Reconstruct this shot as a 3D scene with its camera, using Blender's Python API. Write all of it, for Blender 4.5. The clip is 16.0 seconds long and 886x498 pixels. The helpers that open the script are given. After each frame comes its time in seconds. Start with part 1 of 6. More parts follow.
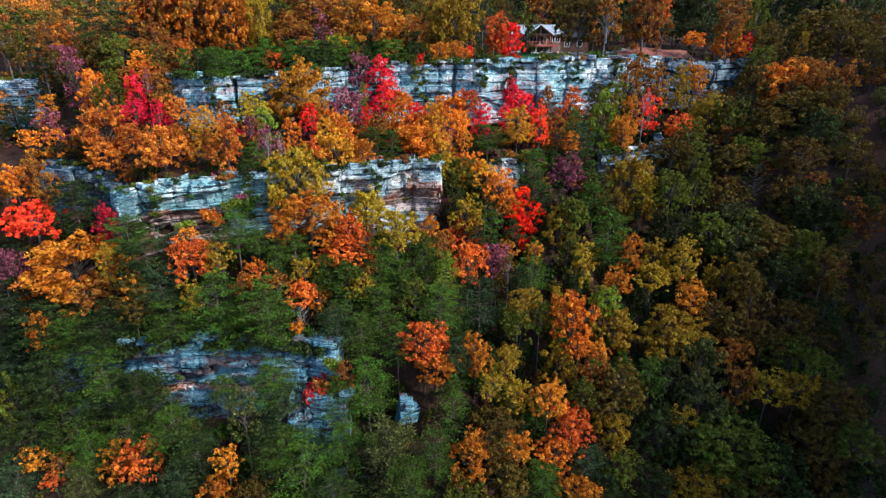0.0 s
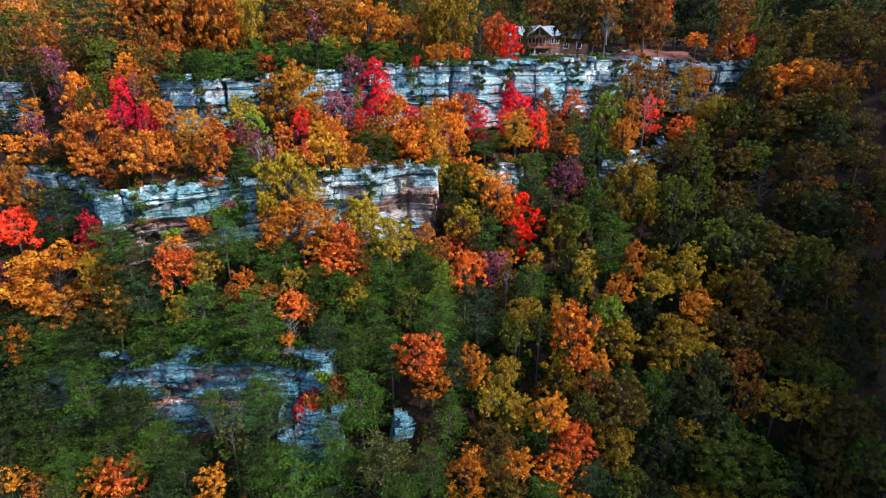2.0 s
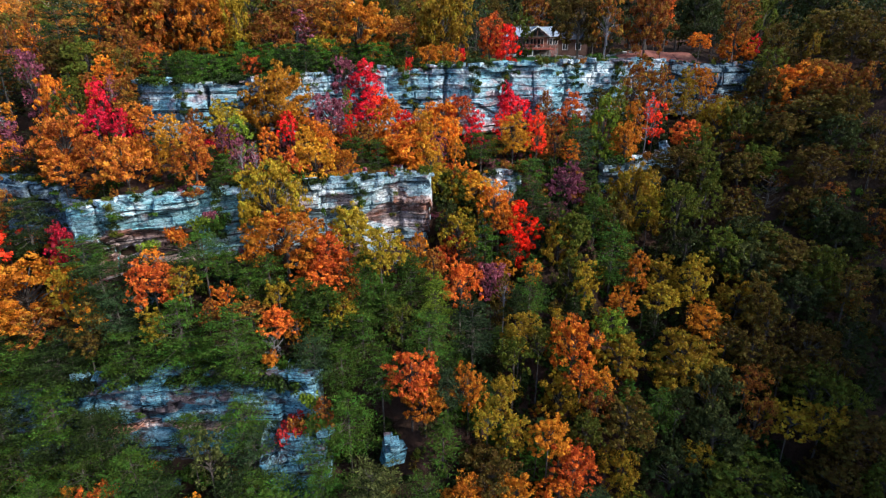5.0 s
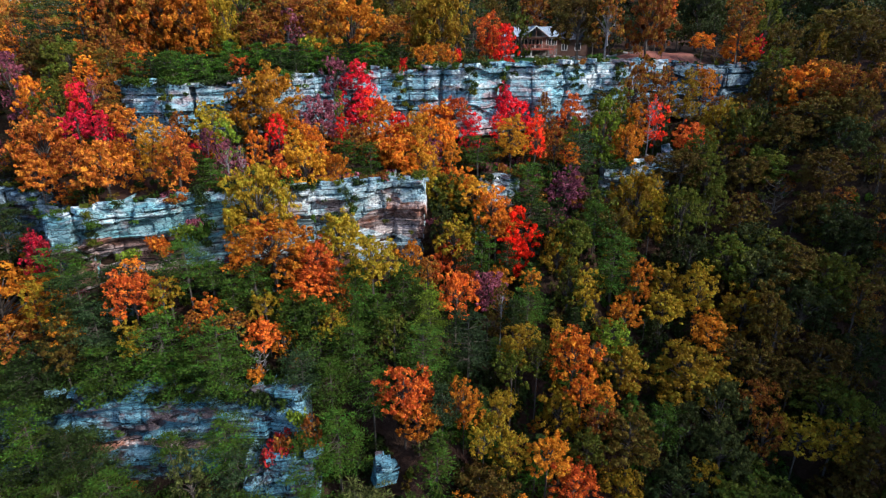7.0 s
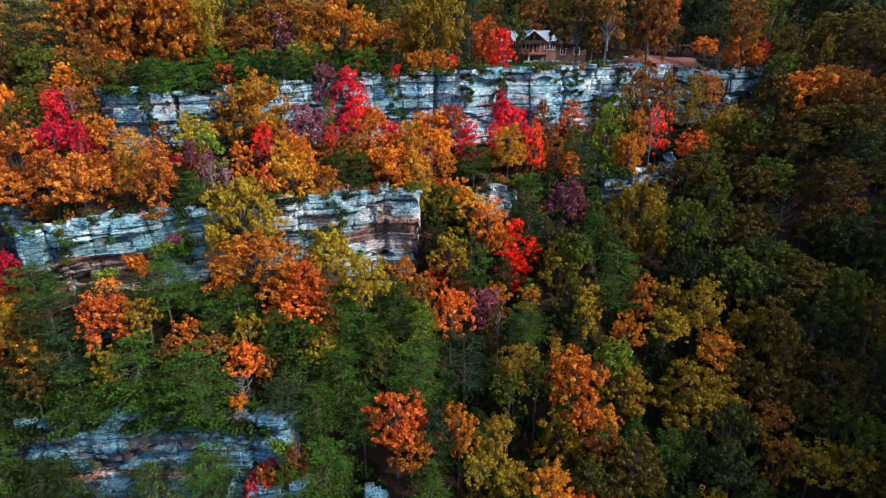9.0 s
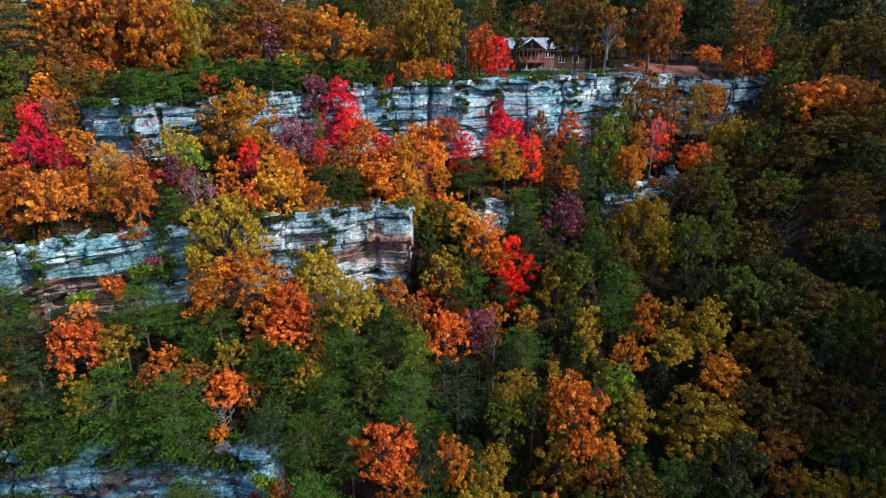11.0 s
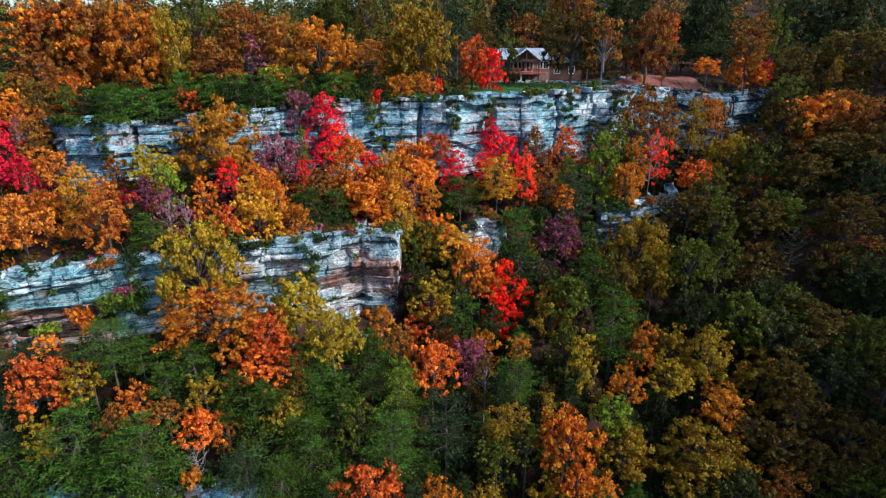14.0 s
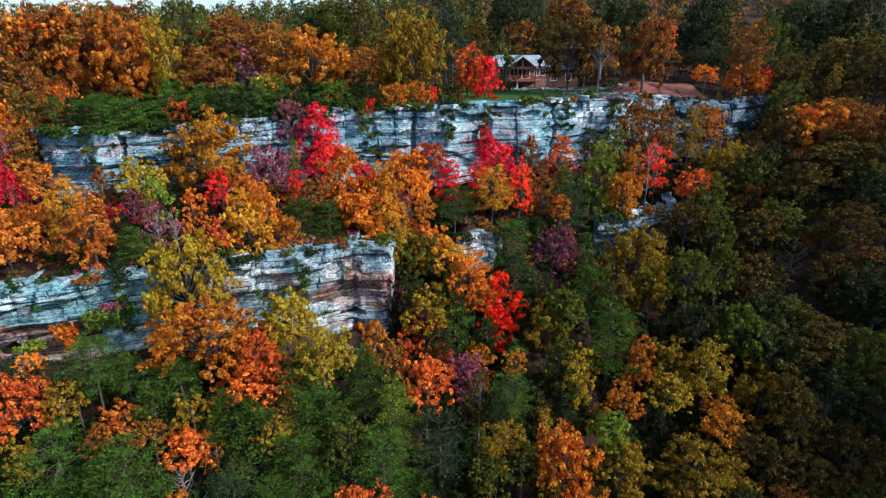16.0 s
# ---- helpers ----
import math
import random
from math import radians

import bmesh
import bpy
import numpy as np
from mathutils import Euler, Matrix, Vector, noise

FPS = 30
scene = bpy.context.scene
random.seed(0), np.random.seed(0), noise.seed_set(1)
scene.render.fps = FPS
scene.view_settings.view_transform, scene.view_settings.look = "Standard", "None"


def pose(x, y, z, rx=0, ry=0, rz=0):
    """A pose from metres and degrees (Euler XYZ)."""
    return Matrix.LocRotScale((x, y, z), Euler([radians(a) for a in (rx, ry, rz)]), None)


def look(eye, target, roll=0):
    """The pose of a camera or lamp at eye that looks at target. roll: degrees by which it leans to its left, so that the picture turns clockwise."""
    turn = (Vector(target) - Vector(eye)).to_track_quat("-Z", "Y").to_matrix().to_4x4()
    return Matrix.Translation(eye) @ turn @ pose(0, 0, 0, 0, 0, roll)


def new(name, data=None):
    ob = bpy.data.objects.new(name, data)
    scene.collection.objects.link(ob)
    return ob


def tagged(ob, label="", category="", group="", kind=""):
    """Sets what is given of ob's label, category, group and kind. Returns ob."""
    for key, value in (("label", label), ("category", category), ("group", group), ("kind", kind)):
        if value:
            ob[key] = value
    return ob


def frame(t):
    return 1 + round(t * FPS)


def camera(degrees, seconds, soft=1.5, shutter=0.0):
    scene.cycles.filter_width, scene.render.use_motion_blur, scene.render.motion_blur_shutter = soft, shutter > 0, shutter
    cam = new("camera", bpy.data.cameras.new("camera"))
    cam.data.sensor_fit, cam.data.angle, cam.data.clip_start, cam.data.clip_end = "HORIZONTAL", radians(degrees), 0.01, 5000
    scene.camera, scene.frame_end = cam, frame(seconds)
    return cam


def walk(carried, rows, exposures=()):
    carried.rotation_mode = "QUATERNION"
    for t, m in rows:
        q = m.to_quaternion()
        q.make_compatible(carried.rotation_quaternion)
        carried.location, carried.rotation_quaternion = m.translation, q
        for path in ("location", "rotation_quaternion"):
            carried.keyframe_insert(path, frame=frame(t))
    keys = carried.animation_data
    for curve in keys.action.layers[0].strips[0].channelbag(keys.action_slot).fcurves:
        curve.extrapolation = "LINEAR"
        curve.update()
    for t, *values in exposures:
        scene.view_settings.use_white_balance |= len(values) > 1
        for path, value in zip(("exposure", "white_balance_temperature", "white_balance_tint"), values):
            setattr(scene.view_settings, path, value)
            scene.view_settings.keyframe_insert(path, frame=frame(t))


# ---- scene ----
cam = camera(76.7, 16.0, soft=1.25)
PATH = [
    (0, (0.59, 3.001, 0.372), (0.579, 4.864, -0.355), 0.1),
    (0.5, (0.744, 3.849, 0.349), (0.733, 5.713, -0.377), 0.0),
    (1, (0.816, 4.665, 0.337), (0.807, 6.529, -0.387), 0.0),
    (1.5, (0.946, 5.538, 0.273), (0.937, 7.402, -0.45), -0.0),
    (2, (1.06, 6.353, 0.155), (1.052, 8.219, -0.565), -0.0),
    (2.5, (1.164, 7.23, 0.061), (1.157, 9.096, -0.658), -0.0),
    (3, (1.289, 8.096, 0.013), (1.283, 9.963, -0.705), -0.1),
    (3.5, (1.389, 8.949, -0.045), (1.384, 10.816, -0.762), -0.1),
    (4, (1.589, 9.816, -0.075), (1.584, 11.684, -0.791), -0.1),
    (6.5, (2.252, 14.406, -0.406), (2.252, 16.276, -1.115), -0.2),
    (7, (2.481, 15.434, -0.385), (2.482, 17.303, -1.095), -0.1),
    (7.5, (2.675, 16.539, -0.352), (2.676, 18.409, -1.062), -0.1),
    (8, (2.867, 17.647, -0.147), (2.868, 19.517, -0.855), -0.2),
    (8.5, (3.047, 18.781, 0.055), (3.051, 20.651, -0.652), -0.2),
    (9, (3.172, 19.936, 0.25), (3.178, 21.807, -0.455), -0.2),
    (9.2, (3.24, 20.408, 0.293), (3.248, 22.28, -0.411), -0.1),
    (11.5, (4.223, 25.109, 1.891), (4.234, 26.982, 1.191), -0.1),
    (12, (4.475, 26.036, 2.144), (4.487, 27.91, 1.444), -0.1),
    (12.5, (4.66, 26.831, 2.434), (4.675, 28.705, 1.735), -0.1),
    (13, (4.889, 27.602, 2.712), (4.906, 29.477, 2.016), -0.1),
    (13.5, (5.093, 28.276, 2.991), (5.112, 30.152, 2.296), -0.1),
    (14, (5.238, 28.935, 3.259), (5.258, 30.811, 2.567), -0.0),
    (14.5, (5.37, 29.547, 3.459), (5.394, 31.424, 2.769), 0.0),
    (15, (5.581, 29.976, 3.653), (5.605, 31.854, 2.966), -0.0),
    (15.5, (5.775, 30.373, 3.861), (5.799, 32.252, 3.177), -0.0),
    (16, (5.995, 30.729, 4.019), (6.018, 32.609, 3.338), -0.1),
]
walk(cam, [(t, look(eye, target, roll)) for t, eye, target, roll in PATH], [(0, 0.86, 5550, 7), (4, 0.75, 5550, 7), (9, 0.60, 5550, 7), (16, 0.57, 5450, 7)])

# ---- sky, sun ----
world = bpy.data.worlds.new("sky")
scene.world = world
world.use_nodes = True
wn = world.node_tree
sky = wn.nodes.new("ShaderNodeTexSky")
sky.sky_type, sky.sun_disc = "NISHITA", False
SUN_UP, SUN_ROUND = 34.0, 114.0
sky.sun_elevation, sky.sun_rotation = radians(SUN_UP), radians(SUN_ROUND)
sky.dust_density = 2.0
back = wn.nodes["Background"]
back.inputs["Strength"].default_value = 0.155
wn.links.new(sky.outputs["Color"], back.inputs["Color"])
sun = new("sun", bpy.data.lights.new("sun", "SUN"))
sun.data.energy, sun.data.angle, sun.data.color = 3.5, radians(5), (1.0, 0.86, 0.70)
sd = Vector((math.sin(radians(SUN_ROUND)) * math.cos(radians(SUN_UP)), math.cos(radians(SUN_ROUND)) * math.cos(radians(SUN_UP)), math.sin(radians(SUN_UP))))
sun.matrix_world = look(sd * 300, (0, 0, 0))

# ---- materials ----
def material(name, rough=0.8, spec=0.25):
    m = bpy.data.materials.new(name)
    m.use_nodes = True
    nt = m.node_tree
    b = nt.nodes["Principled BSDF"]
    b.inputs["Roughness"].default_value = rough
    b.inputs["Specular IOR Level"].default_value = spec
    return m, nt, b


def node(nt, kind, **values):
    n = nt.nodes.new(kind)
    for k, v in values.items():
        n.inputs[k.replace("_", " ")].default_value = v
    return n


def tex_noise(nt, vector, scale, detail=4.0, rough=0.55):
    n = node(nt, "ShaderNodeTexNoise", Scale=scale, Detail=detail, Roughness=rough)
    nt.links.new(vector, n.inputs["Vector"])
    return n.outputs["Fac"]


def ramp(nt, fac, *stops):
    n = nt.nodes.new("ShaderNodeValToRGB")
    e = n.color_ramp.elements
    while len(e) < len(stops):
        e.new(0.5)
    for el, (p, c) in zip(e, stops):
        el.position, el.color = p, (*c, 1) if len(c) == 3 else c
    nt.links.new(fac, n.inputs["Fac"])
    return n.outputs["Color"]


def mixed(nt, fac, a, b, how="MIX"):
    n = nt.nodes.new("ShaderNodeMix")
    n.data_type, n.blend_type = "RGBA", how
    for socket, v in ((n.inputs["Factor"], fac), (n.inputs[6], a), (n.inputs[7], b)):
        if isinstance(v, bpy.types.NodeSocket):
            nt.links.new(v, socket)
        else:
            socket.default_value = v if not isinstance(v, tuple) else (*v, 1)
    return n.outputs[2]


def maths(nt, how, a, b):
    n = nt.nodes.new("ShaderNodeMath")
    n.operation = how
    for socket, v in zip(n.inputs, (a, b)):
        if isinstance(v, bpy.types.NodeSocket):
            nt.links.new(v, socket)
        else:
            socket.default_value = v
    return n.outputs[0]


def bump(nt, b, height, strength, distance):
    n = node(nt, "ShaderNodeBump", Strength=strength, Distance=distance)
    nt.links.new(height, n.inputs["Height"])
    nt.links.new(n.outputs["Normal"], b.inputs["Normal"])


def foliage(name, low, high, other=None, thin=0.3):
    """Leaves: each one has its own shade, each bough and each tree its own tone."""
    m, nt, b = material(name, 0.65, 0.14)
    geo, info, co = (nt.nodes.new(k) for k in ("ShaderNodeNewGeometry", "ShaderNodeObjectInfo", "ShaderNodeTexCoord"))
    bough = tex_noise(nt, co.outputs["Object"], 3.2, 3.0)
    colour = mixed(nt, geo.outputs["Random Per Island"], low, high)
    if other:
        patch = ramp(nt, bough, (0.47, (0, 0, 0)), (0.60, (1, 1, 1)))
        colour = mixed(nt, patch, colour, other)
    hsv = nt.nodes.new("ShaderNodeHueSaturation")
    nt.links.new(colour, hsv.inputs["Color"])
    nt.links.new(maths(nt, "MULTIPLY_ADD", info.outputs["Random"], 0.014), hsv.inputs["Hue"])
    hsv.inputs["Hue"].links[0].from_node.inputs[2].default_value = 0.494
    value = maths(nt, "MULTIPLY", maths(nt, "ADD", info.outputs["Random"], 1.6), maths(nt, "SUBTRACT", maths(nt, "MULTIPLY", bough, 2.3), 0.60))
    nt.links.new(value, hsv.inputs["Value"])
    nt.links.new(hsv.outputs["Color"], b.inputs["Base Color"])
    t = nt.nodes.new("ShaderNodeBsdfTranslucent")
    nt.links.new(hsv.outputs["Color"], t.inputs["Color"])
    mix = nt.nodes.new("ShaderNodeMixShader")
    mix.inputs[0].default_value = thin
    nt.links.new(b.outputs[0], mix.inputs[1])
    nt.links.new(t.outputs[0], mix.inputs[2])
    nt.links.new(mix.outputs[0], nt.nodes["Material Output"].inputs["Surface"])
    return m


LEAF = {
    "crimson": foliage("crimson leaves", (0.54, 0.009, 0.022), (0.80, 0.028, 0.050)),
    # crimson made darker: the shade on two plants put into their leaf colour
    "crimson_shaded": foliage("shade-dimmed crimson leaves", (0.20, 0.010, 0.018), (0.34, 0.024, 0.034)),
    "red": foliage("red leaves", (0.56, 0.012, 0.010), (0.82, 0.034, 0.024), (0.66, 0.030, 0.012)),
    "scarlet": foliage("scarlet leaves", (0.72, 0.014, 0.004), (0.95, 0.030, 0.008)),
    "vermilion": foliage("red-orange leaves", (0.44, 0.050, 0.010), (0.70, 0.140, 0.026), (0.50, 0.14, 0.016)),
    "orange": foliage("orange leaves", (0.48, 0.092, 0.007), (0.76, 0.190, 0.016), (0.50, 0.215, 0.014)),
    "copper": foliage("coppery orange leaves", (0.36, 0.075, 0.010), (0.58, 0.155, 0.026), (0.38, 0.150, 0.014)),
    "rust": foliage("rust leaves", (0.19, 0.048, 0.010), (0.33, 0.100, 0.018), (0.20, 0.11, 0.012)),
    "amber": foliage("amber leaves", (0.38, 0.100, 0.006), (0.62, 0.200, 0.013), (0.38, 0.165, 0.011)),
    "honey": foliage("honey-gold leaves", (0.42, 0.165, 0.009), (0.66, 0.30, 0.018), (0.36, 0.19, 0.012)),
    "gold": foliage("golden leaves", (0.24, 0.132, 0.007), (0.43, 0.245, 0.014), (0.18, 0.145, 0.010)),
    "yellow": foliage("yellow leaves", (0.38, 0.25, 0.012), (0.58, 0.38, 0.022), (0.28, 0.24, 0.016)),
    "lime": foliage("yellow-green leaves", (0.10, 0.15, 0.010), (0.20, 0.26, 0.022)),
    "olive": foliage("olive leaves", (0.056, 0.062, 0.006), (0.150, 0.145, 0.014), (0.060, 0.082, 0.009)),
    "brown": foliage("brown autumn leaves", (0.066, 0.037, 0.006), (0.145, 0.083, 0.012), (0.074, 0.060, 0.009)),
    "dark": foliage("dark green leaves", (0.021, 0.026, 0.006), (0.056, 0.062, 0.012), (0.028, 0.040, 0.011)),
    "sage": foliage("grey-green leaves", (0.042, 0.052, 0.012), (0.110, 0.118, 0.030)),
    "plum": foliage("plum leaves", (0.15, 0.035, 0.060), (0.27, 0.085, 0.115)),
    "mauve": foliage("faded mauve leaves", (0.22, 0.055, 0.085), (0.36, 0.13, 0.15)),
    "pine": foliage("dark pine needles", (0.012, 0.022, 0.005), (0.031, 0.049, 0.009), thin=0.2),
    "hemlock": foliage("hemlock needles", (0.031, 0.055, 0.005), (0.086, 0.134, 0.014), (0.039, 0.088, 0.010), thin=0.3),
    "juniper": foliage("bright juniper needles", (0.034, 0.084, 0.008), (0.098, 0.185, 0.018), thin=0.3),
    "teal": foliage("blue-green needles", (0.017, 0.032, 0.011), (0.040, 0.064, 0.022), thin=0.2),
}


def bark(name, dark, pale):
    m, nt, b = material(name, 0.9, 0.1)
    co = nt.nodes.new("ShaderNodeTexCoord")
    mp = node(nt, "ShaderNodeMapping", Scale=(1.0, 1.0, 0.2))
    nt.links.new(co.outputs["Object"], mp.inputs["Vector"])
    n = tex_noise(nt, mp.outputs["Vector"], 9.0, 5.0)
    nt.links.new(ramp(nt, n, (0.35, dark), (0.65, pale)), b.inputs["Base Color"])
    bump(nt, b, n, 0.6, 0.05)
    return m


BARK = bark("grey-brown bark", (0.045, 0.035, 0.028), (0.13, 0.11, 0.095))
PALE_BARK = bark("pale bark", (0.13, 0.12, 0.125), (0.34, 0.32, 0.33))


def stone(name, shadow, body, pale, stain, stained=0.58, blue=None):
    """Bedded sandstone: thin beds, weathered patches and rusty stains."""
    m, nt, b = material(name, 0.85, 0.2)
    geo, info = nt.nodes.new("ShaderNodeNewGeometry"), nt.nodes.new("ShaderNodeObjectInfo")
    mp = node(nt, "ShaderNodeMapping", Scale=(0.12, 0.12, 1.35))
    nt.links.new(geo.outputs["Position"], mp.inputs["Vector"])
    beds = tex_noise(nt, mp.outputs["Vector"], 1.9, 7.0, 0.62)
    slow = node(nt, "ShaderNodeMapping", Scale=(0.6, 0.6, 1.3))
    nt.links.new(geo.outputs["Position"], slow.inputs["Vector"])
    mottle = tex_noise(nt, slow.outputs["Vector"], 0.34, 6.0, 0.62)
    grit = tex_noise(nt, geo.outputs["Position"], 3.2, 6.0, 0.65)
    warp = nt.nodes.new("ShaderNodeTexNoise")
    warp.inputs["Scale"].default_value = 0.8
    nt.links.new(geo.outputs["Position"], warp.inputs["Vector"])
    bent = nt.nodes.new("ShaderNodeVectorMath")
    bent.operation = "MULTIPLY_ADD"
    nt.links.new(warp.outputs["Color"], bent.inputs[0])
    bent.inputs[1].default_value = (0.8, 0.8, 0.07)
    nt.links.new(geo.outputs["Position"], bent.inputs[2])
    c = ramp(nt, mottle, (0.40, body), (0.50, tuple(0.75 * b + 0.25 * p for b, p in zip(body, pale))), (0.60, pale))
    if blue:
        # one thick band of smooth blue stone between paler beds
        low, high, tone = blue
        z = nt.nodes.new("ShaderNodeSeparateXYZ")
        nt.links.new(bent.outputs[0], z.inputs[0])
        f = maths(nt, "DIVIDE", maths(nt, "SUBTRACT", maths(nt, "ADD", z.outputs[2], maths(nt, "MULTIPLY", mottle, 5.0)), low + 2.5), high - low)
        c = mixed(nt, ramp(nt, f, (0.0, (0, 0, 0)), (0.12, (0.6, 0.6, 0.6)), (0.88, (0.6, 0.6, 0.6)), (1.0, (0, 0, 0))), c, tone)
    rust = tex_noise(nt, slow.outputs["Vector"], 0.21, 5.0, 0.7)
    c = mixed(nt, ramp(nt, rust, (stained, (0, 0, 0)), (stained + 0.07, (0.85, 0.85, 0.85))), c, stain)
    # dark streaks along the beds: crevice shadow put into the colour
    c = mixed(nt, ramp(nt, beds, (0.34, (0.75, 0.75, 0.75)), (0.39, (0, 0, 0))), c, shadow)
    # beds of uneven height, parted by upright joints into blocks, each of its own tone
    xyz = nt.nodes.new("ShaderNodeSeparateXYZ")
    nt.links.new(bent.outputs[0], xyz.inputs[0])
    high = nt.nodes.new("ShaderNodeCombineXYZ")
    nt.links.new(maths(nt, "MULTIPLY", xyz.outputs[2], 0.55), high.inputs[2])
    nt.links.new(maths(nt, "MULTIPLY", xyz.outputs[0], 0.012), high.inputs[0])
    uneven = tex_noise(nt, high.outputs[0], 1.0, 3.0, 0.6)
    place = nt.nodes.new("ShaderNodeCombineXYZ")
    nt.links.new(maths(nt, "ADD", xyz.outputs[0], maths(nt, "ADD", maths(nt, "MULTIPLY", xyz.outputs[1], 0.4), maths(nt, "MULTIPLY", mottle, 5.0))), place.inputs[0])
    nt.links.new(maths(nt, "ADD", xyz.outputs[2], maths(nt, "MULTIPLY", uneven, 3.2)), place.inputs[1])
    groove = None
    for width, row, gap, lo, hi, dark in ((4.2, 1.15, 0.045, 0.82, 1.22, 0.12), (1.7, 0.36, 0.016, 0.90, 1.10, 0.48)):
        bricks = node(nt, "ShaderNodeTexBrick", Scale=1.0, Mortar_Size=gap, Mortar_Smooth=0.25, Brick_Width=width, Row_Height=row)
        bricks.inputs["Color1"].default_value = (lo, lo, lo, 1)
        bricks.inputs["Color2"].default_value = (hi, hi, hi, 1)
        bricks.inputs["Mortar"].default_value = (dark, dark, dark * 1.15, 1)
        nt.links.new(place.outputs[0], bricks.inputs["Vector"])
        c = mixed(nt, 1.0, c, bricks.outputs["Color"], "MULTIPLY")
        groove = bricks.outputs["Fac"] if groove is None else groove
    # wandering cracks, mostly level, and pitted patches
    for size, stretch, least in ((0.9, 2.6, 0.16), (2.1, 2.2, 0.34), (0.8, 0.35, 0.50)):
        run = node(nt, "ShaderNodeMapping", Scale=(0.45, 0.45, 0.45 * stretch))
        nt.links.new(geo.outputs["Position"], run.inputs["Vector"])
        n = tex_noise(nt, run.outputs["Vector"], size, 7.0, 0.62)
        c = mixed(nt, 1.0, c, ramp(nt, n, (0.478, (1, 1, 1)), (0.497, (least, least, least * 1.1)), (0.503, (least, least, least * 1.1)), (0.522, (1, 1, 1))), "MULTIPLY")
    c = mixed(nt, 0.6, c, ramp(nt, grit, (0.3, (0.40, 0.40, 0.40)), (0.62, (1, 1, 1))), "MULTIPLY")
    c = mixed(nt, 1.0, c, ramp(nt, info.outputs["Random"], (0, (0.85, 0.86, 0.88)), (1, (1.06, 1.05, 1.03))), "MULTIPLY")
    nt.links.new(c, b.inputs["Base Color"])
    bump(nt, b, maths(nt, "SUBTRACT", maths(nt, "ADD", beds, maths(nt, "MULTIPLY", grit, 0.8)), maths(nt, "MULTIPLY", groove, 1.5)), 0.7, 0.12)
    return m


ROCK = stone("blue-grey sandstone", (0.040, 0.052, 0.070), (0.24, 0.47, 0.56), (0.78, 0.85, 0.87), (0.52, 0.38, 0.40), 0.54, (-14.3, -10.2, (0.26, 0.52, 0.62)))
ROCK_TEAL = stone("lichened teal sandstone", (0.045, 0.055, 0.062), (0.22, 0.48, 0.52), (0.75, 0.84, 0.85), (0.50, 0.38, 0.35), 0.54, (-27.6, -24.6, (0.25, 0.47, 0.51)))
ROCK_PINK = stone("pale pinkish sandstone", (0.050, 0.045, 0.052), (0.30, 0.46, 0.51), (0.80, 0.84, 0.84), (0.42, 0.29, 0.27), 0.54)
# darker copy of the cliff stone: shade at ends and recesses put into colour
ROCK_SHADED = stone("shaded slate-blue sandstone", (0.030, 0.036, 0.044), (0.085, 0.155, 0.215), (0.26, 0.34, 0.40), (0.16, 0.10, 0.10), 0.56)
# lower ledges: their valley shade is put into a darker, bluer stone
ROCK_LOW = stone("shade-darkened slate-blue sandstone", (0.030, 0.036, 0.044), (0.10, 0.25, 0.33), (0.30, 0.50, 0.58), (0.11, 0.052, 0.055), 0.50)
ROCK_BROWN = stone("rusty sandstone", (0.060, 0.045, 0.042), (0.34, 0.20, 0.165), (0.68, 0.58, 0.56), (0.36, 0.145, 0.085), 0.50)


def earth(name, *tones):
    m, nt, b = material(name, 0.95, 0.1)
    geo = nt.nodes.new("ShaderNodeNewGeometry")
    n = tex_noise(nt, geo.outputs["Position"], 0.12, 5.0, 0.65)
    f = tex_noise(nt, geo.outputs["Position"], 2.2, 6.0, 0.7)
    k = len(tones) - 1
    c = ramp(nt, n, *[(0.32 + 0.36 * i / k, t) for i, t in enumerate(tones)])
    c = mixed(nt, 0.7, c, ramp(nt, f, (0.3, (0.35, 0.35, 0.35)), (0.7, (1.1, 1.1, 1.1))), "MULTIPLY")
    nt.links.new(c, b.inputs["Base Color"])
    bump(nt, b, f, 0.8, 0.3)
    return m


LITTER = earth("leaf litter", (0.026, 0.020, 0.013), (0.058, 0.033, 0.022), (0.078, 0.040, 0.032))
GRASS = earth("mown grass", (0.045, 0.115, 0.025), (0.06, 0.15, 0.03), (0.08, 0.14, 0.035))
DRY = earth("dry russet grass", (0.24, 0.090, 0.066), (0.32, 0.125, 0.090), (0.19, 0.115, 0.075))


def plain(name, colour, rough=0.6, spec=0.3, metal=0.0, scale=3.0, vary=0.25):
    """Paint, timber or metal with faint stains at two sizes."""
    m, nt, b = material(name, rough, spec)
    b.inputs["Metallic"].default_value = metal
    geo = nt.nodes.new("ShaderNodeNewGeometry")
    n = tex_noise(nt, geo.outputs["Position"], scale, 6.0, 0.7)
    lo, hi = tuple(c * (1 - vary) for c in colour), tuple(min(1, c * (1 + vary)) for c in colour)
    nt.links.new(ramp(nt, n, (0.35, lo), (0.65, hi)), b.inputs["Base Color"])
    bump(nt, b, n, 0.2, 0.02)
    return m


ROOFING = plain("grey-blue metal roofing", (0.36, 0.41, 0.46), 0.45, 0.5, 0.2, 0.8)
WHITE_TRIM = plain("white painted trim", (0.74, 0.72, 0.70), 0.5)
SIDING = plain("pinkish timber siding", (0.22, 0.115, 0.09), 0.75, 0.2, 0.0, 1.2)
DECKING = plain("red-stained decking", (0.30, 0.085, 0.06), 0.7, 0.2, 0.0, 2.0)
SHINGLE = plain("dark slate shingles", (0.075, 0.075, 0.085), 0.85, 0.15, 0.0, 2.5, 0.4)
TIMBER = plain("dark brown timber", (0.10, 0.055, 0.04), 0.7, 0.2)
